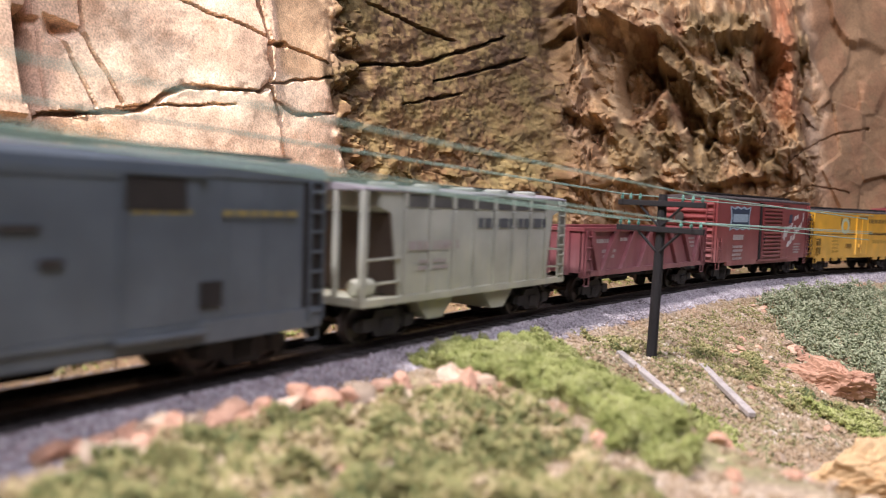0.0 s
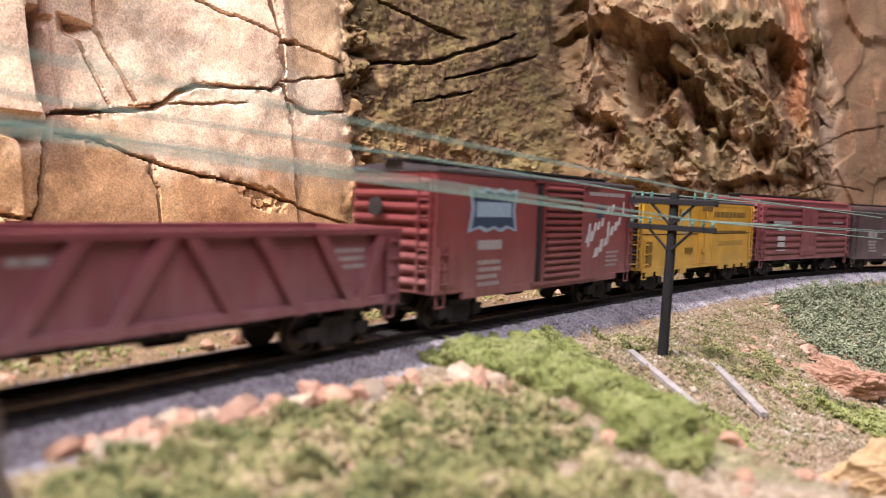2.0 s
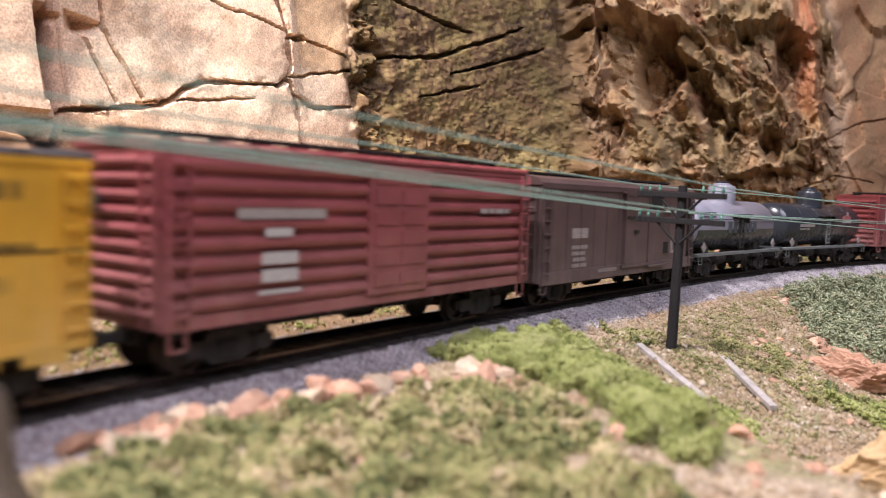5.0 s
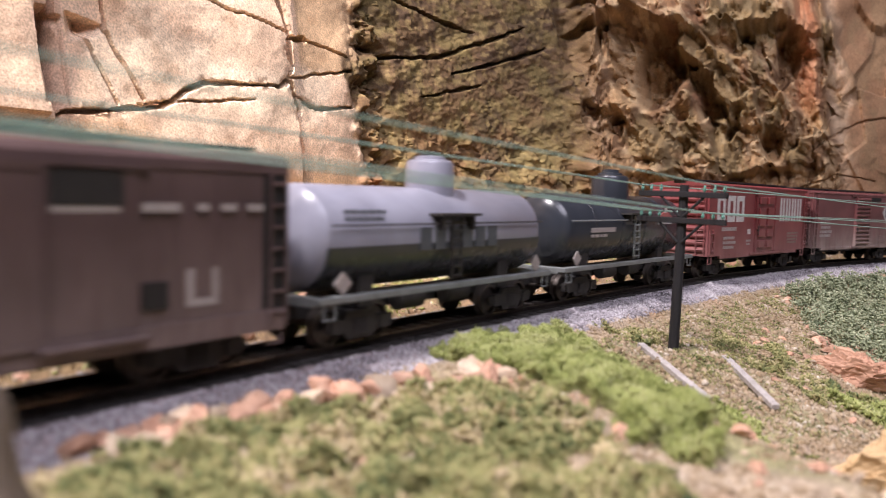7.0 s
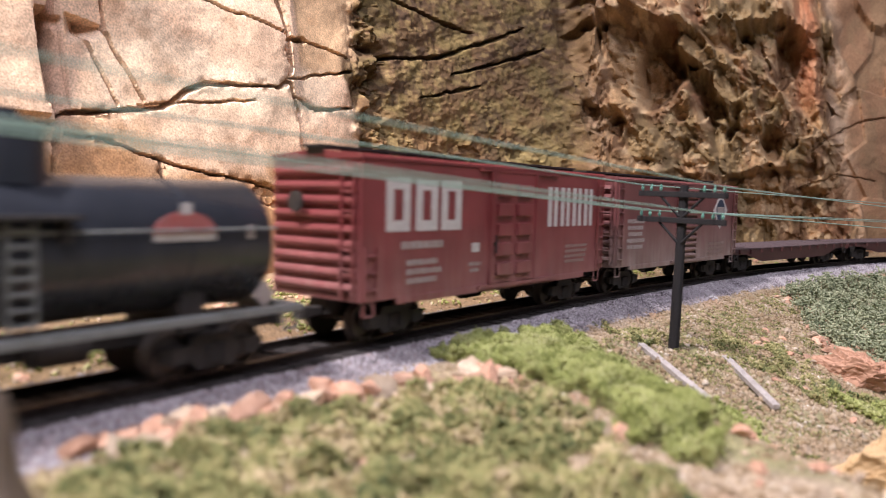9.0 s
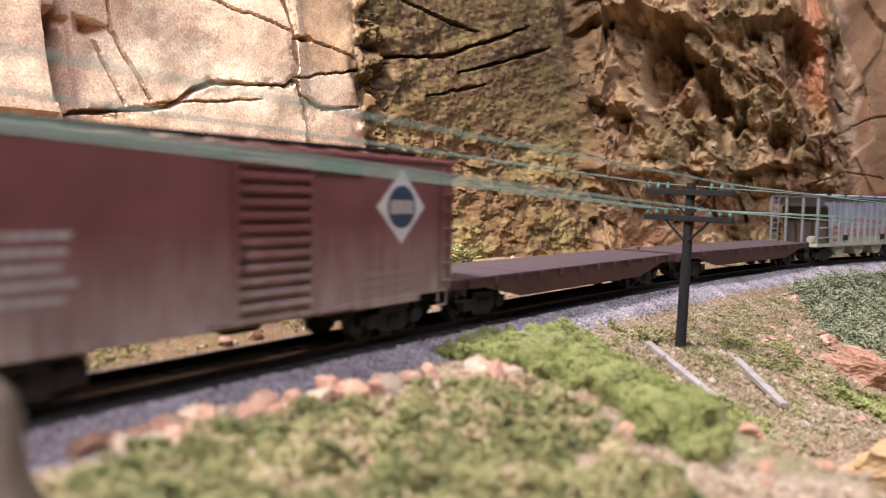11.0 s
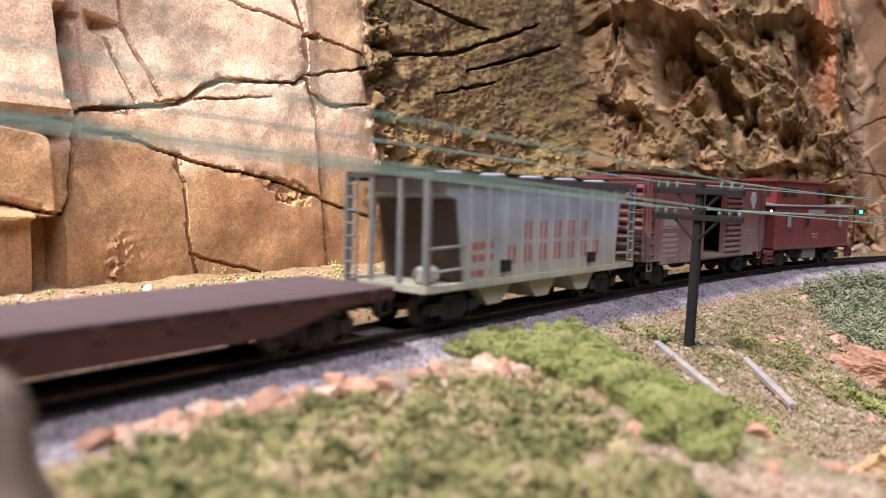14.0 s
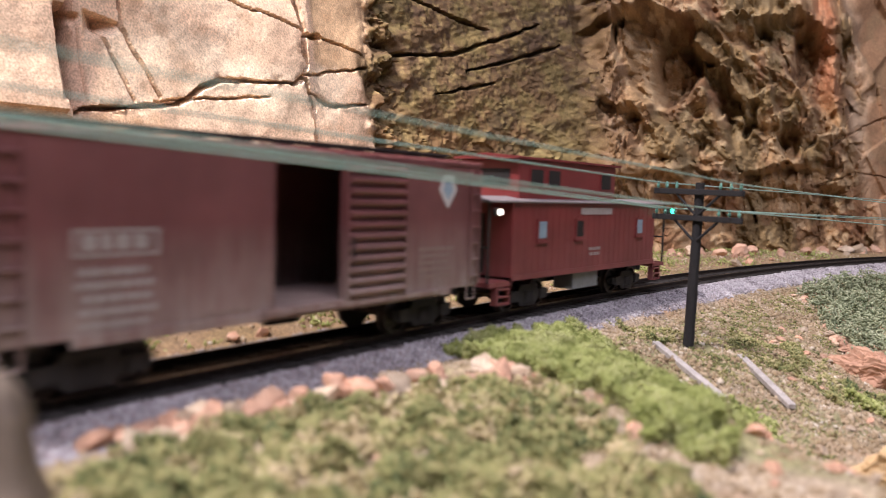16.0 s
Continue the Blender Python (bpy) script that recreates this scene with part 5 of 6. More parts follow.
tank_car("silver and black tank car with dome and platform", 948, 119, 54, P_BLACKTANK, P_SILVER, M_GRIME, "dark", (6.0, 0.83, 0.8, 0.0))
tank_car("glossy black tank car with dome and red emblem", 1085, 131, 58, P_BLACKTANK, None, M_GRIME, "red", (3.0, 0.9, 1.0, 0.0))


def lettered_boxcar():
    L, w, zs, ze = 144.5, 17.8, 12.5, 51.4
    ob = car("boxcar", "red boxcar with large white letter blocks and ribbed ends", "boxcar", 1243, L)
    closed_body(ob, L, w, zs, ze, P_RED2, P_RED2, peak=2.4, end_ribs=9)
    underframe(ob, L, zs)
    part("sill", Geo().box(-57, 57, -w - 0.3, -w + 1, zs - 1.6, zs + 0.6), P_RED2, ob, bevel=0.15)
    for i, x in enumerate((-62.4, -49.6, -37.6)):
        bars(ob, rings(x, 31.6, 10.2, 15.0, 1, 12, 3.1), -w, M_WHITE, "large white letter block")
    for x in (27, 36.6, 46.2, 55.8):
        bars(ob, [(x, x + 2.8, 31.6, 46.4), (x + 4.6, x + 7.2, 31.6, 46.4)], -w, M_WHITE, "large white letter block")
    d = slide_door(ob, -12, 17, w, zs, ze, P_RED2, 0, "panelled sliding door")
    for i in range(5):
        for x in (-9, 3.2):
            part("door_panel", Geo().box(x, x + 9, -w - 2.3, -w - 0.9, zs + 3.4 + i * 6.6, zs + 7.6 + i * 6.6), P_RED2, d, bevel=0.3)
    text_block(ob, -57, -34.5, 26.2, 29.6, 1, w, M_DUSTWHITE, "worn pale data bars")
    text_block(ob, -54.5, -37, 16, 24, 3, w, M_DUSTWHITE, "worn pale data bars")
    bars(ob, [(-21.3, -17, 24.2, 27.2)], -w, M_WHITE, "small white square")
    text_block(ob, -23, -15, 17.5, 21.5, 2, w, M_DUSTWHITE, "worn pale data bars")
    text_block(ob, 40, 60, 17, 25, 4, w, M_DUSTFAINT, "faint data bars")
    fittings(ob, L, w, zs, ze, P_RED2, False)


P_RED2 = paint("brick_red_paint", (0.215, 0.043, 0.045), (0.36, 0.21, 0.19), amount=0.6)
M_DUSTFAINT = mat("faint_pale_marking", (0.30, 0.22, 0.19), (0.24, 0.16, 0.14), 500, 0.5, 0.7, 0, 0)
lettered_boxcar()


def diamond_boxcar():
    L, w, zs, ze = 143, 17.8, 12.5, 50.8
    ob = car("boxcar", "brown boxcar with white diamond and dusty lower sides", "boxcar", 1401.5, L)
    closed_body(ob, L, w, zs, ze, P_MAROON, P_MAROON, peak=2.6, end_ribs=9)
    underframe(ob, L, zs)
    part("sill", Geo().box(-57, 57, -w - 0.3, -w + 1, zs - 1.6, zs + 0.6), P_MAROON, ob, bevel=0.15)
    slide_door(ob, -9, 14, w, zs, ze, P_MAROON, 12, "ribbed sliding door")
    # shade below the upper door track, put in as a dark strip
    part("door_shade", Geo().box(14.5, 32, -w - 1.0, -w, ze - 4.2, ze - 1.4), M_SHADOWBOX, ob, "dark strip for the shade under the upper door track")
    em = plate(ob, "emblem", [(48.3 - 10.2, 38.1), (48.3, 48.4), (48.3 + 10.2, 38.1), (48.3, 27.8)], w, 0.14, M_WHITE, "white diamond emblem")
    ring = [(6.0 * math.cos(a), 6.0 * math.sin(a)) for a in [2 * math.pi * i / 20 for i in range(20)]]
    plate(ob, "emblem_field", [(48.3 + x, 38.1 + z) for x, z in ring], w + 0.14, 0.06, M_BLUEMARK, "dark round emblem centre", em)
    part("emblem_band", Geo().box(43.4, 53.2, -w - 0.28, -w - 0.2, 36.2, 40.0), M_DUSTWHITE, em, "pale band across the emblem")
    text_block(ob, 32.5, 57, 13.8, 21.4, 3, w, M_DUSTFAINT, "faint data bars")
    text_block(ob, -60.5, -43, 20, 34.6, 5, w, M_DUSTWHITE, "worn pale data bars")
    fittings(ob, L, w, zs, ze, P_MAROON)


diamond_boxcar()


def flatcar(label, centre, L):
    w, top = 17.6, 15.4
    h = L / 2
    ob = car("flatcar", label, "flat wagon", centre, L, L * 0.37)
    deck = part("deck", Geo().box(-h, h, -w, w, top - 1.6, top - 0.5), P_DECK, ob)
    pl = mesh_of("plank", Geo().box(-1.36, 1.36, -w, w, top - 0.6, top), P_DECK)
    rs = random.Random(int(centre))
    for x in np.arange(-h + 1.4, h - 1.0, 2.8):
        o = new("plank", pl)
        o.parent, o.location = deck, (x * MM, 0, rs.uniform(-0.06, 0.03) * MM)
    for y in (-1, 1):
        o = [(-h, top - 0.6), (h, top - 0.6), (h, top - 3.2), (h * 0.80, top - 3.6), (h * 0.55, top - 8.4), (-h * 0.55, top - 8.4), (-h * 0.80, top - 3.6), (-h, top - 3.2)]
        part("side_sill", Geo().prism(o, min(y * w, y * (w - 1)), max(y * w, y * (w - 1)), "y"), P_DECKSIDE, ob, "rust brown fish-belly side sill")
    for x in np.linspace(-h + 9, h - 9, 12):
        part("stake_pocket", Geo().box(x - 1.1, x + 1.1, -w - 1.0, -w, top - 3.0, top - 0.5), P_DECKSIDE, ob)
    for x in (-1, 1):
        part("end_sill", Geo().box(min(x * h, x * (h - 1)), max(x * h, x * (h - 1)), -w + 1, w - 1, top - 4.6, top - 0.6), P_DECKSIDE, ob)
        stirrup(ob, x * (h - 4), -w - 0.2, top - 3, M_BLACK)
        part("end_bracket", Geo().box(x * (h - 6) - 1, x * (h - 6) + 1, -w, w, top - 5.4, top - 1.6), M_BLACK, ob)
    part("centre_sill", Geo().box(-h, h, -4, 4, 7.4, top - 1.6), M_BLACK, ob)
    g = part("brake_stand", Geo().rod((-h + 1.5, 8, top), (-h + 1.5, 8, top + 1.2), 0.8, 6), M_BLACK, ob)


P_DECKSIDE = paint("rusty_brown_sill_paint", (0.060, 0.017, 0.016), (0.10, 0.05, 0.045), amount=0.3)
flatcar("empty flatcar with weathered plank deck and brown sills", 1565, 178)
flatcar("empty flatcar with weathered plank deck and brown sills", 1755.5, 182)

# the end cage takes the darker frame paint to stand for its shade
uph = covered_hopper("light grey ribbed covered hopper with faded red letter blocks", 1931, 70, -55, 57, 11, P_GREYUP, 45.8, (-30, 0, 30), P_RIBPALE, M_ROOFDARK, M_GRIME)
for i in range(5):
    bars(uph, [(-17.0 + i * 10.0, -15.2 + i * 10.0, 26.4, 32.8), (-13.4 + i * 10.0, -11.6 + i * 10.0, 26.4, 32.8)], -16.62, M_REDMARK, "faded red letter block")
for i in range(7):
    bars(uph, [(-27.0 + i * 10.0, -25.2 + i * 10.0, 18.4, 24.8), (-23.4 + i * 10.0, -21.6 + i * 10.0, 18.4, 24.8)], -16.62, M_REDMARK, "faded red letter block")
bars(uph, broken(-47, -35, 24.0, 26.4, rng, 3, 4, 1) + broken(-48, -34, 20.0, 22.4, rng, 3, 4, 1) + broken(-49, -36, 15.4, 17.4, rng, 3, 4, 1), -16.62, M_REDMARK, "faded red data bars")
for y in (-18.0, 17.0):
    part("eave_strip", Geo().box(-69, 69, y, y + 1.0, 44.9, 47.6), M_ROOFDARK, uph, "dark overhanging roof edge")
for x in (-28.5, 31.5):
    part("gate_box", Geo().box(x - 2.2, x + 2.2, -18.2, -16.6, 16.0, 20.0), M_SHADOWBOX, uph, "dark side fitting")


def open_door_boxcar():
    L, w, zs, ze = 142, 17.8, 12.8, 50.2
    ob = car("boxcar", "maroon brown boxcar with its side door open", "boxcar", 2086, L)
    closed_body(ob, L, w, zs, ze, P_MAROON, P_MAROON, peak=2.6, end_ribs=9, open_door=(-10.5, 11.0))
    underframe(ob, L, zs)
    part("sill", Geo().box(-57, 57, -w - 0.3, -w + 1, zs - 1.6, zs + 0.6), P_MAROON, ob, bevel=0.15)
    slide_door(ob, 11.4, 35, w, zs, ze, P_MAROON, 12, "ribbed sliding door slid open")
    part("door_track", Geo().box(-14, 12, -w - 1.4, -w, zs - 0.4, zs + 1.0), P_MAROON, ob)
    fr = rings(-56.8, 28.0, 17.4, 5.2, 1, 20, 0.6) + broken(-55, -41, 29.2, 32.2, rng, 1.6, 3.0, 0.8)
    bars(ob, fr, -w, M_DUSTWHITE, "pale boxed lettering bars")
    text_block(ob, -56.6, -39, 14, 26.6, 5, w, M_DUSTWHITE, "worn pale data bars")
    text_block(ob, -30, -15, 13.6, 15.6, 1, w, M_DUSTFAINT, "faint data bars")
    em = plate(ob, "emblem", [(50.2, 42.6), (52, 47), (57, 47), (58.8, 42.6), (54.5, 37.2)], w, 0.14, M_WHITE, "white shield emblem")
    plate(ob, "emblem_field", [(52.0, 42.6), (53, 45), (56, 45), (57, 42.6), (54.5, 39.6)], w + 0.14, 0.06, M_PALEBLUE, "blue-grey emblem centre", em)
    text_block(ob, 41.6, 58, 16.5, 26.5, 5, w, M_DUSTFAINT, "faint data bars")
    fittings(ob, L, w, zs, ze, P_MAROON)


open_door_boxcar()


def glow(name, colour, strength):
    m = bpy.data.materials.new(name)
    m.use_nodes = True
    b = m.node_tree.nodes["Principled BSDF"]
    b.inputs["Base Color"].default_value = (*colour, 1)
    b.inputs["Emission Color"].default_value = (*colour, 1)
    b.inputs["Emission Strength"].default_value = strength
    return m


def caboose():
    w, zs, ze, h = 16.8, 13.2, 39.2, 57.5
    ob = car("caboose", "dark red caboose with cupola and lit green marker", "caboose", 2236.5, 140, 40)
    part("body", Geo().box(-h, h, -w, w, zs, ze), P_CABOOSE, ob, bevel=0.25)
    part("sill", Geo().box(-h, h, -w - 0.4, -w, zs - 0.8, zs + 1.2), P_CABOOSE, ob)
    part("roof", Geo().prism([(-w - 1.4, ze), (-w - 1.4, ze + 0.7), (-8, ze + 2.2), (8, ze + 2.2), (w + 1.4, ze + 0.7), (w + 1.4, ze)], -73, 73), M_ROOFPALE, ob, "dusty grey overhanging roof", bevel=0.2)
    cu = part("cupola", Geo().box(-49, 24, -13, 13, ze + 1.0, ze + 15.4), P_CABOOSE, ob, bevel=0.25)
    part("cupola_roof", Geo().prism([(-14.5, ze + 15.4), (-14.5, ze + 16.2), (0, ze + 17.6), (14.5, ze + 16.2), (14.5, ze + 15.4)], -52, 26.5), P_CABOOSE, cu)
    for x in (-42, -30, 11):
        wn = part("window", Geo().box(x - 0.6, x + 8.6, -13.4, -13, ze + 5.4, ze + 12.6), P_CABOOSE, cu)
        part("pane", Geo().box(x, x + 8, -13.55, -13.4, ze + 6, ze + 12), M_SHADOWBOX, wn, "dark window pane")
    part("window", Geo().box(-49.3, -49, -9, 9, ze + 6, ze + 12), M_SHADOWBOX, cu, "dark cupola end window")
    for x, pale in ((-39, True), (-12, False), (41, True)):
        wn = part("window", Geo().box(x - 3.4, x + 3.4, -w - 0.5, -w, 25.6, 33.4), P_CABOOSE, ob)
        part("pane", Geo().box(x - 2.4, x + 2.4, -w - 0.62, -w - 0.5, 26.6, 32.6), M_GLASS if pale else M_SHADOWBOX, wn, "pale window pane" if pale else "dark window pane")
        part("window_sill", Geo().box(x - 3.8, x + 3.8, -w - 1.0, -w, 24.8, 25.6), P_CABOOSE, wn)
    part("nameplate", Geo().box(-11, 14.5, -w - 0.25, -w, 35.0, 37.6), M_DUSTWHITE, ob, "pale lettering board")
    text_block(ob, -4, 6.4, 18.4, 22.6, 2, w, M_DUSTWHITE, "pale number bars")
    for x in np.arange(-54, 56, 4.5):
        part("side_board", Geo().box(x - 0.12, x + 0.12, -w - 0.1, -w, zs + 1.4, ze - 1), P_CABOOSE, ob)
    for sg in (-1, 1):
        a, b = sg * h, sg * 70
        part("platform", Geo().box(min(a, b), max(a, b), -w, w, zs - 2.4, zs - 0.8), P_CABOOSE, ob)
        for y in (-1, 1):
            part("end_rail", Geo().rod((b, y * (w - 1), zs - 1), (b, y * (w - 1), ze), 0.5, 6).rod((b, y * (w - 1), zs + 11), (b, y * 4, zs + 11), 0.4, 5).rod((b, y * 4, zs - 1), (b, y * 4, zs + 11), 0.4, 5), M_BLACK, ob)
            st = Geo()
            for i in range(3):
                st.box(sg * 62 - 3.5, sg * 62 + 3.5, min(y * (w + 0.2), y * (w - 2.5)), max(y * (w + 0.2), y * (w - 2.5)), zs - 3.6 - i * 2.6, zs - 3.0 - i * 2.6)
            st.box(sg * 62 - 3.8, sg * 62 - 3.2, min(y * (w + 0.2), y * (w - 2.5)), max(y * (w + 0.2), y * (w - 2.5)), zs - 8.8, zs - 0.8).box(sg * 62 + 3.2, sg * 62 + 3.8, min(y * (w + 0.2), y * (w - 2.5)), max(y * (w + 0.2), y * (w - 2.5)), zs - 8.8, zs - 0.8)
            part("steps", st, P_CABOOSE, ob)
        part("end_door", Geo().box(min(a, a + sg * 0.5), max(a, a + sg * 0.5), -5, 5, zs + 1, ze - 4), M_SHADOWBOX, ob, "dark end door")
    part("tool_box", Geo().box(-12, 8, -15, -6, 5.6, 12.4), M_GRIME, ob, "grey underbody box", bevel=0.2)
    mk = part("marker_lamp", Geo().lathe(((0, 1.0), (0.4, 1.5), (2.6, 1.5), (3.0, 0.9)), (69, -w - 1.6, ze - 4.2), "z", 10), M_BLACK, ob)
    part("lens", Geo().lathe(((0, 1.3), (0.7, 1.1), (1.0, 0.4)), (69, -w - 4.0, ze - 2.7), "y", 10), glow("green_marker_glow", (0.03, 1.0, 0.55), 9.0), mk, "glowing green lens")
    mk = part("marker_lamp", Geo().lathe(((0, 0.8), (0.4, 1.2), (2.2, 1.2), (2.6, 0.7)), (-69, -w - 1.2, ze - 4.4), "z", 10), M_BLACK, ob)
    part("lens", Geo().lathe(((0, 1.0), (0.6, 0.9), (0.9, 0.3)), (-69, -w - 3.1, ze - 3.1), "y", 10), glow("white_marker_glow", (1.0, 0.95, 0.85), 5.0), mk, "glowing white lens")
    part("smoke_pipe", Geo().rod((34, 4, ze + 1), (34, 4, ze + 8), 1.0, 8), M_BLACK, ob)
    part("underframe", Geo().box(-66, 66, -4, 4, 8, 12.4), M_BLACK, ob)


M_ROOFPALE = mat("dusty_grey_roof", (0.26, 0.23, 0.23), (0.16, 0.13, 0.13), 200, 0.6, 0.7)
caboose()


# ---- rocks, ballast stones, scrub and boards ----
def rock_mesh(name, seed, material, flat=0.75, rough=0.0):
    rs = np.random.RandomState(seed)
    bm = bmesh.new()
    bmesh.ops.create_icosphere(bm, subdivisions=6 if rough else 3, radius=1.0)
    v = np.array([w.co[:] for w in bm.verts])
    for _ in range(16):
        n = rs.normal(size=3)
        n /= np.linalg.norm(n)
        c = rs.uniform(0.42, 0.8)
        over = np.clip(v @ n - c, 0, None)
        v = v - over[:, None] * n * 0.98
    if rough:
        n = v / np.linalg.norm(v, axis=1)[:, None]
        k = 0.5 * lattice(v[:, 0] * 3 + seed, v[:, 1] * 3, v[:, 2] * 5) + 0.35 * np.abs(lattice(v[:, 0] * 7, v[:, 1] * 7 + seed, v[:, 2] * 11)) + 0.25 * lattice(v[:, 0] * 16, v[:, 1] * 16, v[:, 2] * 22)
        ledge = np.floor(v[:, 2] * 4 + 1.5 * lattice(v[:, 0] * 2, v[:, 1] * 2 + seed)) % 2
        v = v + n * (rough * k - 0.35 * rough * ledge)[:, None]
    else:
        v += 0.03 * rs.normal(size=v.shape)
    v *= np.array([1.0, rs.uniform(0.65, 0.9), rs.uniform(0.5, 0.8) * flat / 0.75])
    for w, q in zip(bm.verts, v):
        w.co = Vector(q) * MM
    me = bpy.data.meshes.new(name)
    bm.to_mesh(me)
    bm.free()
    me.materials.append(material)
    me.shade_smooth()
    me.set_sharp_from_angle(angle=radians(14))
    return me


def random_tone(m, low, high):
    """Lets each object of a kind differ a little in tone."""
    n, l = m.node_tree.nodes, m.node_tree.links
    b = n["Principled BSDF"]
    src = b.inputs["Base Color"].links[0].from_socket
    info = n.new("ShaderNodeObjectInfo")
    r = n.new("ShaderNodeMapRange")
    r.inputs[3].default_value, r.inputs[4].default_value = low, high
    l.new(info.outputs["Random"], r.inputs[0])
    mx = n.new("ShaderNodeMix")
    mx.data_type, mx.blend_type = "RGBA", "MULTIPLY"
    mx.inputs[0].default_value = 1.0
    l.new(src, mx.inputs[6])
    l.new(r.outputs[0], mx.inputs[7])
    l.new(mx.outputs[2], b.inputs["Base Color"])


M_TALUS = mat("orange_talus", (0.62, 0.32, 0.20), (0.56, 0.42, 0.32), 220, 0.9, 0.9, 0, 0.8, 1200)
random_tone(M_TALUS, 0.65, 1.25)
M_PINKROCK = mat("pink_orange_rock", (0.58, 0.30, 0.19), (0.50, 0.36, 0.26), 150, 0.9, 0.9, 0, 0.8, 900)
M_TANROCK = mat("yellow_tan_rock", (0.60, 0.38, 0.15), (0.56, 0.44, 0.31), 90, 0.9, 0.9, 0, 0.8, 900)
M_GREYROCK = mat("grey_brown_rock", (0.34, 0.27, 0.20), (0.085, 0.062, 0.052), 110, 1.0, 0.9, 0, 0.8, 900)
M_TANTALUS = mat("tan_talus", (0.52, 0.38, 0.25), (0.60, 0.50, 0.39), 180, 0.9, 0.9, 0, 0.8, 1200)
random_tone(M_TANTALUS, 0.6, 1.2)
TALUS = [rock_mesh("rock", 100 + i, M_TALUS if i % 3 else M_TANTALUS) for i in range(9)]


def place_rock(me, s, d, size, label, rs, sink=0.35, group="", name="rock", stretch=None):
    x, y = along(s, d)
    z = float(ground_height(np.array([s]), np.array([d]))[0])
    ob = new(name, me)
    ob.location = (float(x) * MM, float(y) * MM, (z + size * sink) * MM)
    ob.rotation_euler = (rs.uniform(-0.4, 0.4), rs.uniform(-0.4, 0.4), rs.uniform(0, 6.3))
    k = stretch or (rs.uniform(0.8, 1.25), rs.uniform(0.8, 1.2), rs.uniform(0.75, 1.2))
    ob.scale = tuple(size * c for c in k)
    return tagged(ob, label, "rock", group)


def standing_stone():
    """A weathered stump of rock, narrow at its top and spreading to its foot."""
    g, n = Geo(), 28
    levels = ((-16, 12.0), (-6, 10.6), (2, 9.2), (8, 7.6), (12, 6.2), (15, 4.7), (18, 3.9), (20.5, 3.6), (22.5, 2.9), (24, 1.6), (24.6, 0.5))
    for z, r in levels:
        for i in range(n):
            a = 2 * math.pi * i / n
            c, q = math.cos(a), math.sin(a)
            k = r * (1 + 0.16 * float(lattice(2.2 * c + 5, 2.2 * q, z / 4.5)) + 0.09 * float(lattice(5 * c, 5 * q + 9, z / 2.0)))
            g.v.append((k * c, k * q, z + 0.6 * float(lattice(3 * c, 3 * q, z))))
    for j in range(len(levels) - 1):
        g.f += [(j * n + i, j * n + (i + 1) % n, (j + 1) * n + (i + 1) % n, (j + 1) * n + i) for i in range(n)]
    g.f += [tuple(reversed(range(n))), tuple((len(levels) - 1) * n + i for i in range(n))]
    return g


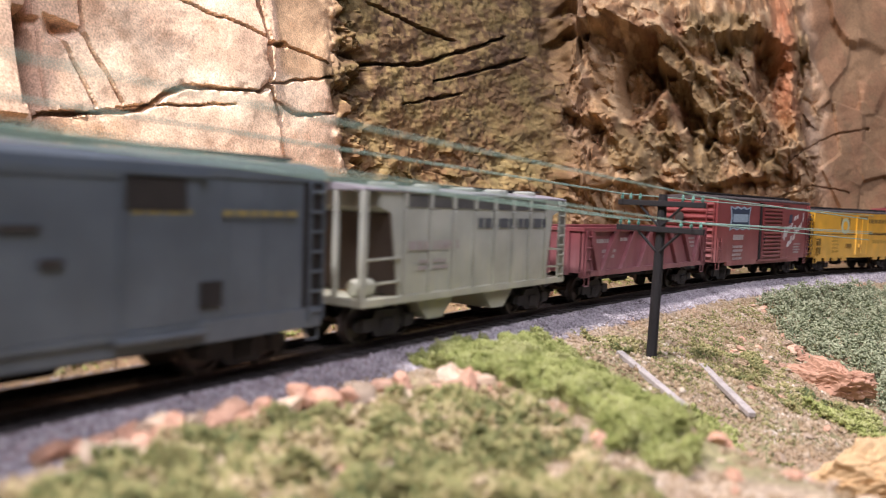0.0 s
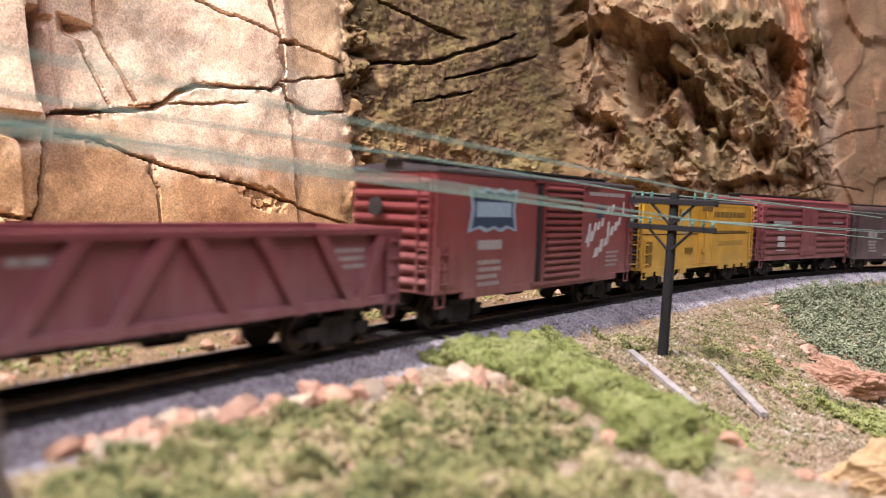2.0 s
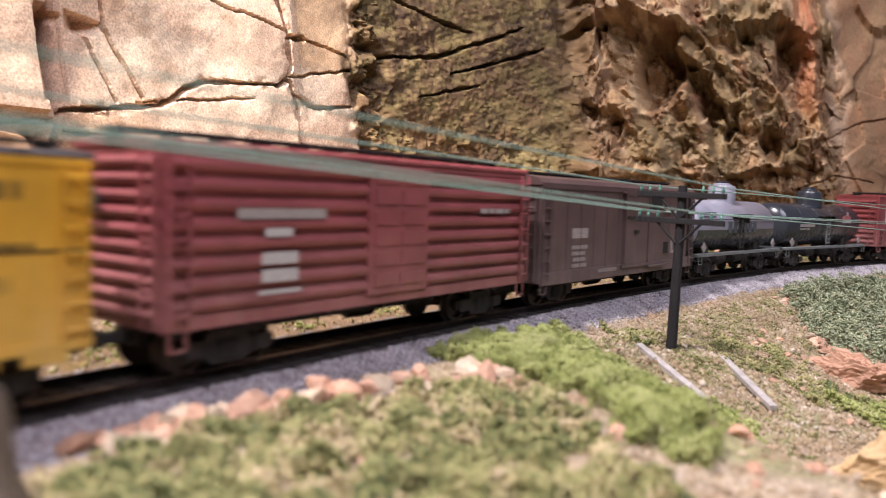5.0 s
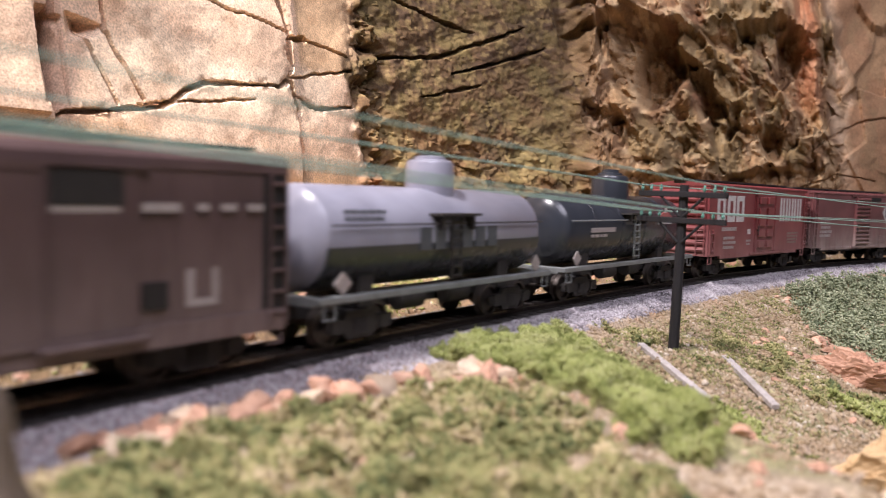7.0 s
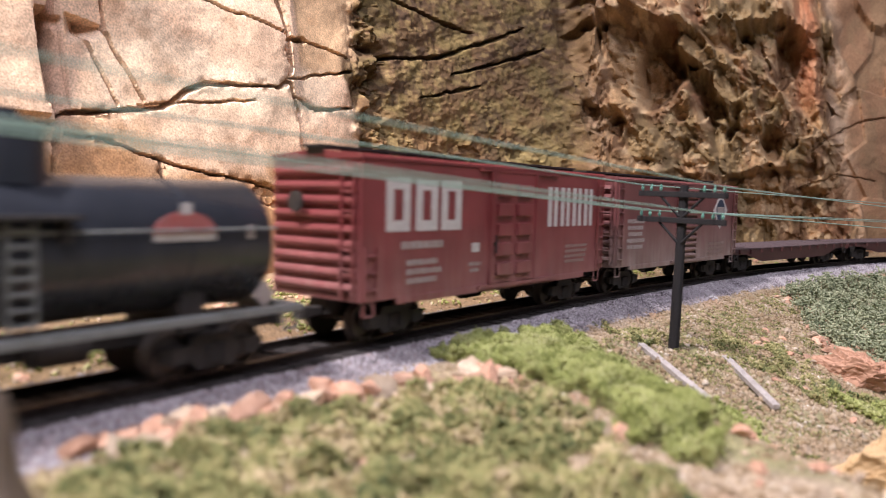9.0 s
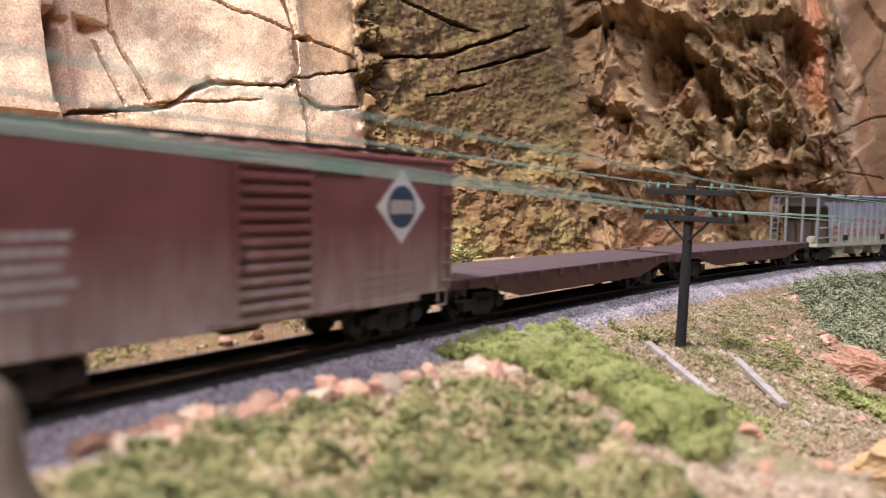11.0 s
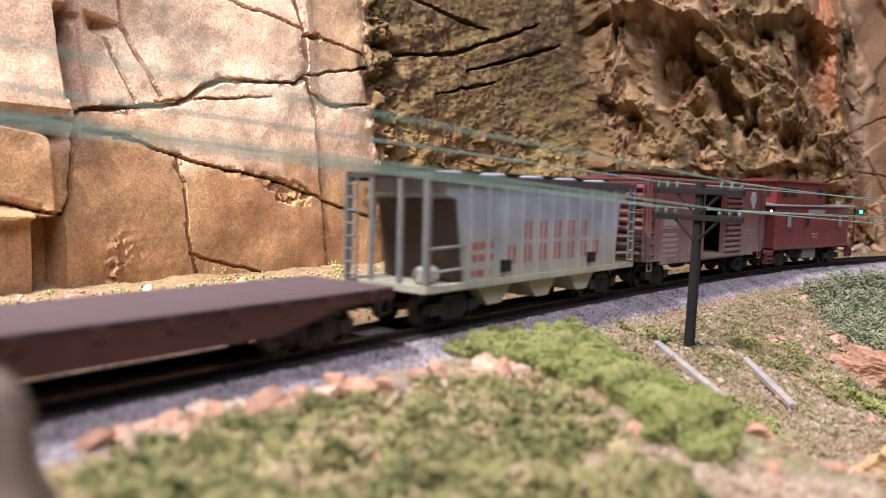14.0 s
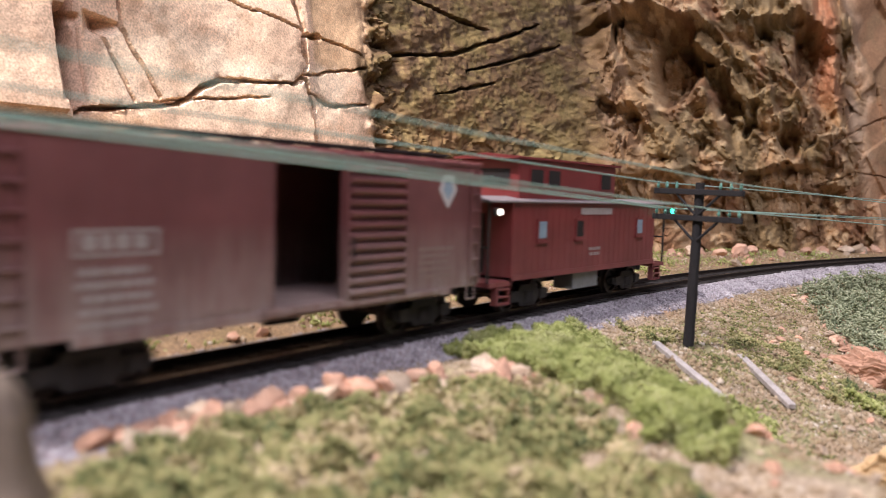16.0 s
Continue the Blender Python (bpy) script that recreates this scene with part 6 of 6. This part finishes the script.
def build_rocks():
    rs = random.Random(21)
    for i in range(104):
        u = rs.random()
        s = -140 + 106 * u + rs.uniform(-6, 6)
        d = 24.5 + 22 * u ** 1.6 + rs.uniform(-1, 22) * rs.random()
        place_rock(rs.choice(TALUS), s, d, 1.3 + 4.2 * rs.random() ** 1.8, "broken orange-brown rock beside the ballast", rs, 0.36, group="talus beside the track")
    for i in range(46):
        place_rock(rs.choice(TALUS), rs.uniform(-140, 420), -rs.uniform(30, 140), rs.uniform(1.8, 5.0), "broken tan rock at the cliff's foot", rs, group="talus under the cliff")
    for i in range(26):
        s = rs.uniform(240, 640)
        place_rock(rs.choice(TALUS), s, -float(wall_set_back(s, 0)) + rs.uniform(12, 38), rs.uniform(4, 10), "broken tan rock at the cliff's foot", rs, group="talus under the cliff")
    for i in range(34):
        place_rock(rs.choice(TALUS), rs.uniform(140, 230), rs.uniform(62, 98), rs.uniform(1.2, 3.0), "small rust-coloured stone on the slope", rs, group="stones on the slope")
    for i in range(40):
        place_rock(rs.choice(TALUS), rs.uniform(-60, 110), rs.uniform(78, 150), rs.uniform(1.0, 3.2), "small pale stone on the slope", rs, group="stones on the slope")
    for i in range(24):
        place_rock(rs.choice(TALUS), rs.uniform(-140, -50), rs.uniform(48, 100), rs.uniform(1.2, 3.0), "small tan stone among the scrub", rs, group="stones among the scrub")
    for i in range(40):
        place_rock(rs.choice(TALUS), rs.uniform(250, 420), rs.uniform(32, 46), rs.uniform(1.2, 2.6), "small pinkish stone by the ballast", rs, group="stones by the ballast")
    big = random.Random(3)
    place_rock(rock_mesh("rock", 301, M_PINKROCK, rough=0.2), 146, 106, 14.5, "large pink-orange rock on the slope", big, 0.22, stretch=(1.4, 0.8, 1.35))
    place_rock(rock_mesh("rock", 302, M_PINKROCK, rough=0.2), 165, 97, 6.0, "pink-orange rock on the slope", big, 0.2)
    place_rock(rock_mesh("rock", 303, M_TANROCK, rough=0.18), 31, 135, 20.0, "large yellow-tan rock low on the slope", big, 0.12, stretch=(1.1, 0.9, 1.15))
    place_rock(rock_mesh("rock", 304, M_PINKROCK, rough=0.2), 22, 98, 4.6, "pale pink rock below the boards", big)
    place_rock(rock_mesh("rock", 305, M_TALUS), 2, 95, 3.0, "small orange stone below the boards", big)
    place_rock(rock_mesh("rock", 306, M_TANROCK), -14, 114, 3.4, "small ochre stone low on the slope", big)
    for i in range(16):
        u = rs.random()
        place_rock(rs.choice(TALUS), 160 + 40 * u + rs.uniform(-3, 3), 99 - 24 * u + rs.uniform(-3, 3), rs.uniform(1.6, 4.2), "small rust-coloured stone on the slope", rs, group="stones on the slope")
    # a dark rock close to the eye
    ob = new("rock", mesh_of("rock", standing_stone(), M_GREYROCK, True))
    ob.location = (-0.0410, 0.064, 0)
    ob.scale = (0.82, 0.82, 1.0)
    tagged(ob, "grey-brown rock standing close beside the track", "rock")


build_rocks()

_oct_v = np.array([[1, 0, 0], [-1, 0, 0], [0, 1, 0], [0, -1, 0], [0, 0, 1], [0, 0, -1]], dtype=float)
_oct_f = np.array([[0, 2, 4], [2, 1, 4], [1, 3, 4], [3, 0, 4], [2, 0, 5], [1, 2, 5], [3, 1, 5], [0, 3, 5]])


def bits(name, centres, sizes, material, seed, label, category, form=(1, 1, 1), kind="stuff"):
    """Many small irregular grains, turned at random, as one mesh. Millimetres."""
    rs = np.random.RandomState(seed)
    n = len(centres)
    q = rs.normal(size=(n, 4))
    q /= np.linalg.norm(q, axis=1)[:, None]
    a, b, c, d = q.T
    R = np.stack([np.stack([1 - 2 * (c * c + d * d), 2 * (b * c - a * d), 2 * (b * d + a * c)], -1),
                  np.stack([2 * (b * c + a * d), 1 - 2 * (b * b + d * d), 2 * (c * d - a * b)], -1),
                  np.stack([2 * (b * d - a * c), 2 * (c * d + a * b), 1 - 2 * (b * b + c * c)], -1)], 1)
    shape = _oct_v[None] * (0.6 + 0.7 * rs.rand(n, 6, 1)) * np.array(form)
    v = np.einsum("nij,nkj->nki", R, shape) * np.asarray(sizes)[:, None, None] + np.asarray(centres)[:, None, :]
    f = (_oct_f[None] + 6 * np.arange(n)[:, None, None]).reshape(-1, 3)
    me = numpy_mesh(name, v.reshape(-1, 3) * MM, f, material)
    return tagged(new(name, me), label, category, kind=kind)


def grain_material(name, colours, rough=0.9, translucent=0.0):
    """Every grain takes its own colour along a ramp."""
    m = bpy.data.materials.new(name)
    m.use_nodes = True
    n, l = m.node_tree.nodes, m.node_tree.links
    b = n["Principled BSDF"]
    b.inputs["Roughness"].default_value = rough
    b.inputs["Specular IOR Level"].default_value = 0.2
    geo = n.new("ShaderNodeNewGeometry")
    rp = n.new("ShaderNodeValToRGB")
    while len(rp.color_ramp.elements) < len(colours):
        rp.color_ramp.elements.new(0.5)
    for i, (e, c) in enumerate(zip(rp.color_ramp.elements, colours)):
        e.position, e.color = i / (len(colours) - 1), (*c, 1)
    co, no = n.new("ShaderNodeTexCoord"), n.new("ShaderNodeTexNoise")
    no.inputs["Scale"].default_value, no.inputs["Detail"].default_value = 90.0, 3
    l.new(co.outputs["Object"], no.inputs["Vector"])
    ad = n.new("ShaderNodeMath")
    ad.operation = "MULTIPLY_ADD"
    ad.inputs[1].default_value = 0.55
    l.new(geo.outputs["Random Per Island"], ad.inputs[0])
    mr = n.new("ShaderNodeMapRange")
    mr.inputs[1].default_value, mr.inputs[2].default_value, mr.inputs[3].default_value, mr.inputs[4].default_value = 0.3, 0.7, 0.0, 0.45
    l.new(no.outputs[0], mr.inputs[0])
    l.new(mr.outputs[0], ad.inputs[2])
    l.new(ad.outputs[0], rp.inputs[0])
    l.new(rp.outputs[0], b.inputs["Base Color"])
    return m


G_BALLAST = grain_material("ballast_stone", ((0.07, 0.06, 0.065), (0.30, 0.27, 0.285), (0.46, 0.43, 0.45), (0.66, 0.63, 0.64)))
# grime, with the shade under the train put into the stone colours
G_GRIMESHADE = grain_material("grimy_shaded_ballast_stone", ((0.015, 0.014, 0.013), (0.028, 0.025, 0.023), (0.045, 0.04, 0.036), (0.07, 0.06, 0.055)))
G_GRAVEL = grain_material("slope_gravel", ((0.14, 0.095, 0.055), (0.28, 0.205, 0.12), (0.38, 0.29, 0.185), (0.46, 0.37, 0.265), (0.74, 0.68, 0.58)))
G_GRASS = grain_material("bright_green_turf", ((0.13, 0.16, 0.045), (0.28, 0.315, 0.095), (0.41, 0.43, 0.17), (0.54, 0.52, 0.28)))
G_SCRUB = grain_material("olive_scrub", ((0.05, 0.085, 0.045), (0.17, 0.19, 0.075), (0.30, 0.29, 0.12), (0.43, 0.38, 0.18), (0.58, 0.47, 0.31)))
G_DRY = grain_material("dry_tan_crumbs", ((0.20, 0.17, 0.07), (0.40, 0.33, 0.16), (0.52, 0.42, 0.25), (0.62, 0.52, 0.36)))
G_SAGE = grain_material("grey_green_scrub", ((0.09, 0.115, 0.065), (0.24, 0.275, 0.165), (0.39, 0.42, 0.27), (0.54, 0.55, 0.38)))


def inside(poly, x, y):
    ok = np.zeros(x.shape, dtype=bool)
    for (ax, ay), (bx, by) in zip(poly, poly[1:] + poly[:1]):
        hit = ((ay > y) != (by > y)) & (x < (bx - ax) * (y - ay) / (by - ay + 1e-9) + ax)
        ok ^= hit
    return ok


def scatter(poly, n, seed, wob=2.2):
    rs = np.random.RandomState(seed)
    xs, ys = [p[0] for p in poly], [p[1] for p in poly]
    s, d = rs.uniform(min(xs), max(xs), 4 * n), rs.uniform(min(ys), max(ys), 4 * n)
    k = inside(list(poly), s + wob * fbm(s / 6, d / 6, 3, 5.0), d + wob * fbm(s / 6, d / 6, 3, 15.0))
    return s[k][:n], d[k][:n]


def cover(name, label, poly, n, size, tall, clump, gaps, material, seed, form=(1.5, 0.6, 0.6)):
    """Low scrub of small foam crumbs heaped in clumps, denser on top."""
    s, d = scatter(poly, n, seed, 5.0)
    rs = np.random.RandomState(seed + 1)
    f = fbm(s / clump, d / clump, 3, seed * 1.3)
    keep = f > gaps + 0.7 * (rs.rand(len(f)) - 0.35)
    s, d, f = s[keep], d[keep], f[keep]
    h = tall * np.clip(0.25 + 0.8 * (f - gaps), 0.08, 1.3)
    z = ground_height(s, d) + h * (1 - rs.rand(len(s)) ** 2) - 0.2
    j = rs.normal(size=(2, len(s))) * size * 0.4
    x, y = along(s, d)
    return bits(name, np.stack([x + j[0], y + j[1], z], -1), size * rs.uniform(0.55, 1.25, len(s)), material, seed, label, "vegetation", form)


def pebbles(name, label, poly, n, lo, hi, material, seed, lift=0.1):
    s, d = scatter(poly, n, seed)
    rs = np.random.RandomState(seed)
    x, y = along(s, d)
    size = rs.uniform(lo, hi, len(s))
    return bits(name, np.stack([x, y, ground_height(s, d) + lift * size], -1), size, material, seed, label, "gravel", (1, 1, 0.8))


pebbles("ballast_stones", "loose grey crushed stone on the track bed", ((-170, 15.6), (300, 15.6), (300, 29), (-170, 27)), 14000, 0.28, 0.75, G_BALLAST, 51)
pebbles("ballast_stones", "loose grey crushed stone on the track bed", ((300, 14.6), (700, 14.6), (700, 30), (300, 30)), 6000, 0.4, 0.9, G_BALLAST, 52)
pebbles("ballast_stones", "loose grey crushed stone on the track bed", ((-170, -29), (700, -29), (700, -15.8), (-170, -15.8)), 6500, 0.4, 0.9, G_BALLAST, 53)
pebbles("ballast_stones", "grimy crushed stone between the ties, darkened for the train's shade", ((-170, -15.6), (700, -15.6), (700, 15.4), (-170, 15.4)), 11000, 0.25, 0.5, G_GRIMESHADE, 58, -0.3)
pebbles("slope_gravel", "loose tan gravel on the slope", ((20, 28), (330, 30), (260, 70), (130, 150), (-60, 160), (-40, 110)), 24000, 0.25, 0.95, G_GRAVEL, 54)
pebbles("slope_gravel", "coarse tan and pale stones on the slope", ((40, 32), (330, 32), (260, 70), (130, 150), (-60, 160), (-30, 110)), 1500, 0.9, 1.9, G_GRAVEL, 59)
pebbles("slope_gravel", "loose tan gravel among the scrub", ((-200, 26), (-40, 24), (-30, 60), (-60, 140), (-200, 120)), 9000, 0.25, 0.9, G_GRAVEL, 55)
pebbles("slope_gravel", "loose tan gravel under the cliff", ((-160, -150), (520, -120), (560, -30), (-160, -28)), 3500, 0.4, 1.4, G_GRAVEL, 56)
pebbles("slope_gravel", "loose tan gravel by the ballast", ((300, 30), (700, 32), (700, 70), (330, 46)), 4000, 0.4, 1.2, G_GRAVEL, 57)

cover("turf", "bright green turf strip beside the ballast", ((-36, 24), (0, 22), (38, 27), (44, 31), (27, 52), (6, 76), (-28, 102), (-62, 112), (-58, 97), (-50, 83), (-41, 67), (-33, 50), (-39, 31)), 90000, 0.52, 4.0, 6.0, -0.8, G_GRASS, 61, (2.2, 0.36, 0.36))
cover("scrub", "olive foam scrub on the bank", ((-190, 41), (-110, 39), (-74, 51), (-51, 62), (-57, 80), (-78, 104), (-104, 130), (-210, 120)), 76000, 0.72, 5.0, 7.0, -0.38, G_SCRUB, 62)
cover("scrub", "dry tan crumbs among the scrub on the bank", ((-190, 41), (-110, 39), (-74, 51), (-51, 62), (-57, 80), (-78, 104), (-104, 130), (-210, 120)), 30000, 0.8, 4.6, 6.0, -0.04, G_DRY, 71)
cover("scrub", "grey-green foam scrub on the slope", ((286, 34), (430, 44), (640, 70), (640, 130), (400, 140), (140, 128), (156, 98), (182, 88), (226, 58)), 64000, 0.95, 10.0, 9.0, -0.14, G_SAGE, 63)
cover("turf", "patchy green turf across the slope", ((100, 52), (140, 54), (150, 80), (128, 100), (118, 135), (84, 130), (92, 100), (104, 76)), 16000, 0.65, 3.4, 7.0, -0.05, G_SCRUB, 64)
cover("turf", "green turf low on the slope", ((112, 98), (126, 104), (112, 150), (70, 150), (90, 122)), 6000, 0.75, 4.2, 10.0, -0.5, G_GRASS, 65)
cover("turf", "small dark tufts near the pole", ((58, 27), (70, 26), (90, 34), (92, 50), (76, 50), (66, 36)), 3200, 0.6, 3.6, 6.0, 0.0, G_SCRUB, 66)
cover("turf", "green tuft below the boards", ((22, 84), (38, 88), (40, 98), (24, 102), (12, 94)), 3000, 0.7, 4.5, 7.0, -0.4, G_GRASS, 67)
cover("turf", "thin scrub among tan gravel", ((40, 34), (300, 36), (240, 60), (150, 90), (60, 110), (-30, 130), (0, 90)), 16000, 0.55, 2.2, 7.0, 0.1, G_SCRUB, 68)
cover("scrub", "green scrub along the cliff's foot", ((-160, -150), (480, -130), (520, -40), (-160, -34)), 16000, 0.95, 5.0, 13.0, 0.22, G_GRASS, 69)
cover("scrub", "green bush at the cliff's foot", ((128, -158), (180, -160), (184, -126), (132, -124)), 3600, 1.0, 10.0, 14.0, -0.4, G_SCRUB, 70)


def plank(s0, d0, z0, s1, d1, z1, label):
    pts = []
    for s, d, z in ((s0, d0, z0), (s1, d1, z1)):
        x, y = along(s, d)
        pts.append(Vector((float(x), float(y), z)))
    v = pts[1] - pts[0]
    ob = new("board", mesh_of("board", Geo().box(-v.length / 2, v.length / 2, -1.35, 1.35, -0.9, 0.9), M_BOARD))
    mod = ob.modifiers.new("worn_edges", "BEVEL")
    mod.width, mod.segments = 0.15 * MM, 2
    ob.matrix_world = Matrix.Translation((pts[0] + pts[1]) * 0.5 * MM) @ v.to_track_quat("X", "Z").to_matrix().to_4x4()
    tagged(ob, label, "board", "boards lying on the slope")


plank(66, 45.5, -12.6, 39, 80.5, -21.9, "grey weathered wooden board lying on the slope")
plank(96, 67.8, -18.4, 62, 95.8, -25.9, "grey weathered wooden board lying on the slope")


# ---- wires of the telegraph line ----
def wire(a, b, r=0.30, sag=0.6, over=1.0):
    a, b = Vector(a), Vector(b)
    b = a + (b - a) * over
    g, n = Geo(), 24
    pts = [a.lerp(b, i / n) + Vector((0, 0, -sag * 4 * (i / n) * (1 - i / n))) for i in range(n + 1)]
    d = (b - a).normalized()
    u = d.orthogonal().normalized()
    w = d.cross(u)
    for p in pts:
        g.v += [tuple(p + r * (math.cos(k) * u + math.sin(k) * w)) for k in [2 * math.pi * i / 6 for i in range(6)]]
    for i in range(n):
        g.f += [(i * 6 + k, i * 6 + (k + 1) % 6, i * 6 + 6 + (k + 1) % 6, i * 6 + 6 + k) for k in range(6)]
    ob = new("telegraph_wire", mesh_of("telegraph_wire", g, M_WIRE, True))
    tagged(ob, "pale green thread strung between telegraph poles", "wire", "wires of the telegraph line")


def insulator_point(y, arm):
    return POLE_M @ Vector((-1.8 * MM, y * MM, (POLE_TOP - POLE_AT[2] - (3.6, 13.6)[arm] + 3.3) * MM)) / MM


for y, arm, end in ((-16, 0, (-50.1, 81.4, 56.7)), (16, 0, (-69.6, 111.4, 56.0)), (-12.4, 1, (-52.5, 84.7, 49.4)), (8.5, 1, (-64.9, 103.7, 50.5)), (16, 1, (-69.6, 111.4, 50.0))):
    wire(insulator_point(y, arm), end, 0.27, 0.0, 2.1)
for y, arm, end in ((-16, 0, (239.2, 414.9, 43.1)), (16, 0, (309.4, 536.3, 45.6)), (-12.4, 1, (249.3, 431.1, 30.5)), (8.5, 1, (293.7, 507.9, 32.4)), (16, 1, (310.8, 537.7, 33.0))):
    wire(insulator_point(y, arm), end, 0.27, 0.0, 1.25)


# ---- what moves ----
# how far the train has come, millimetres, at seconds
RUN = ((0, 0.0), (1.5, 204.0), (3.5, 482.9), (4.0, 551.6), (6.5, 894.5), (7.0, 962.9), (9.0, 1230.2), (11.5, 1562.8), (12.5, 1696.0), (14.5, 1966.2), (16.0, 2169.2))


def run(t):
    a, b = zip(*RUN)
    k = np.polyfit(a, b, 5)
    return float(np.polyval(k, t) - np.polyval(k, 0))


def motions():
    times = [i * 0.25 for i in range(65)]
    for ob, centre, k in CARS:
        rows = []
        for t in times:
            s = centre - run(t)
            (xa, ya), (xb, yb) = along(s - k), along(s + k)
            rows.append((t, pose(float(xa + xb) / 2 * MM, float(ya + yb) / 2 * MM, 0, 0, 0, math.degrees(math.atan2(yb - ya, xb - xa)))))
        walk(ob, rows)
    # wheels roll on the rails: one row a thirtieth of a second keeps each turn small
    steps = [i / 30 for i in range(481)]
    turns = [math.degrees(-run(t) / 5.6) for t in steps]
    for w in ROLLING:
        x, y, z = w.location
        walk(w, [(t, pose(x, y, z, 0, a, 0)) for t, a in zip(steps, turns)])


motions()
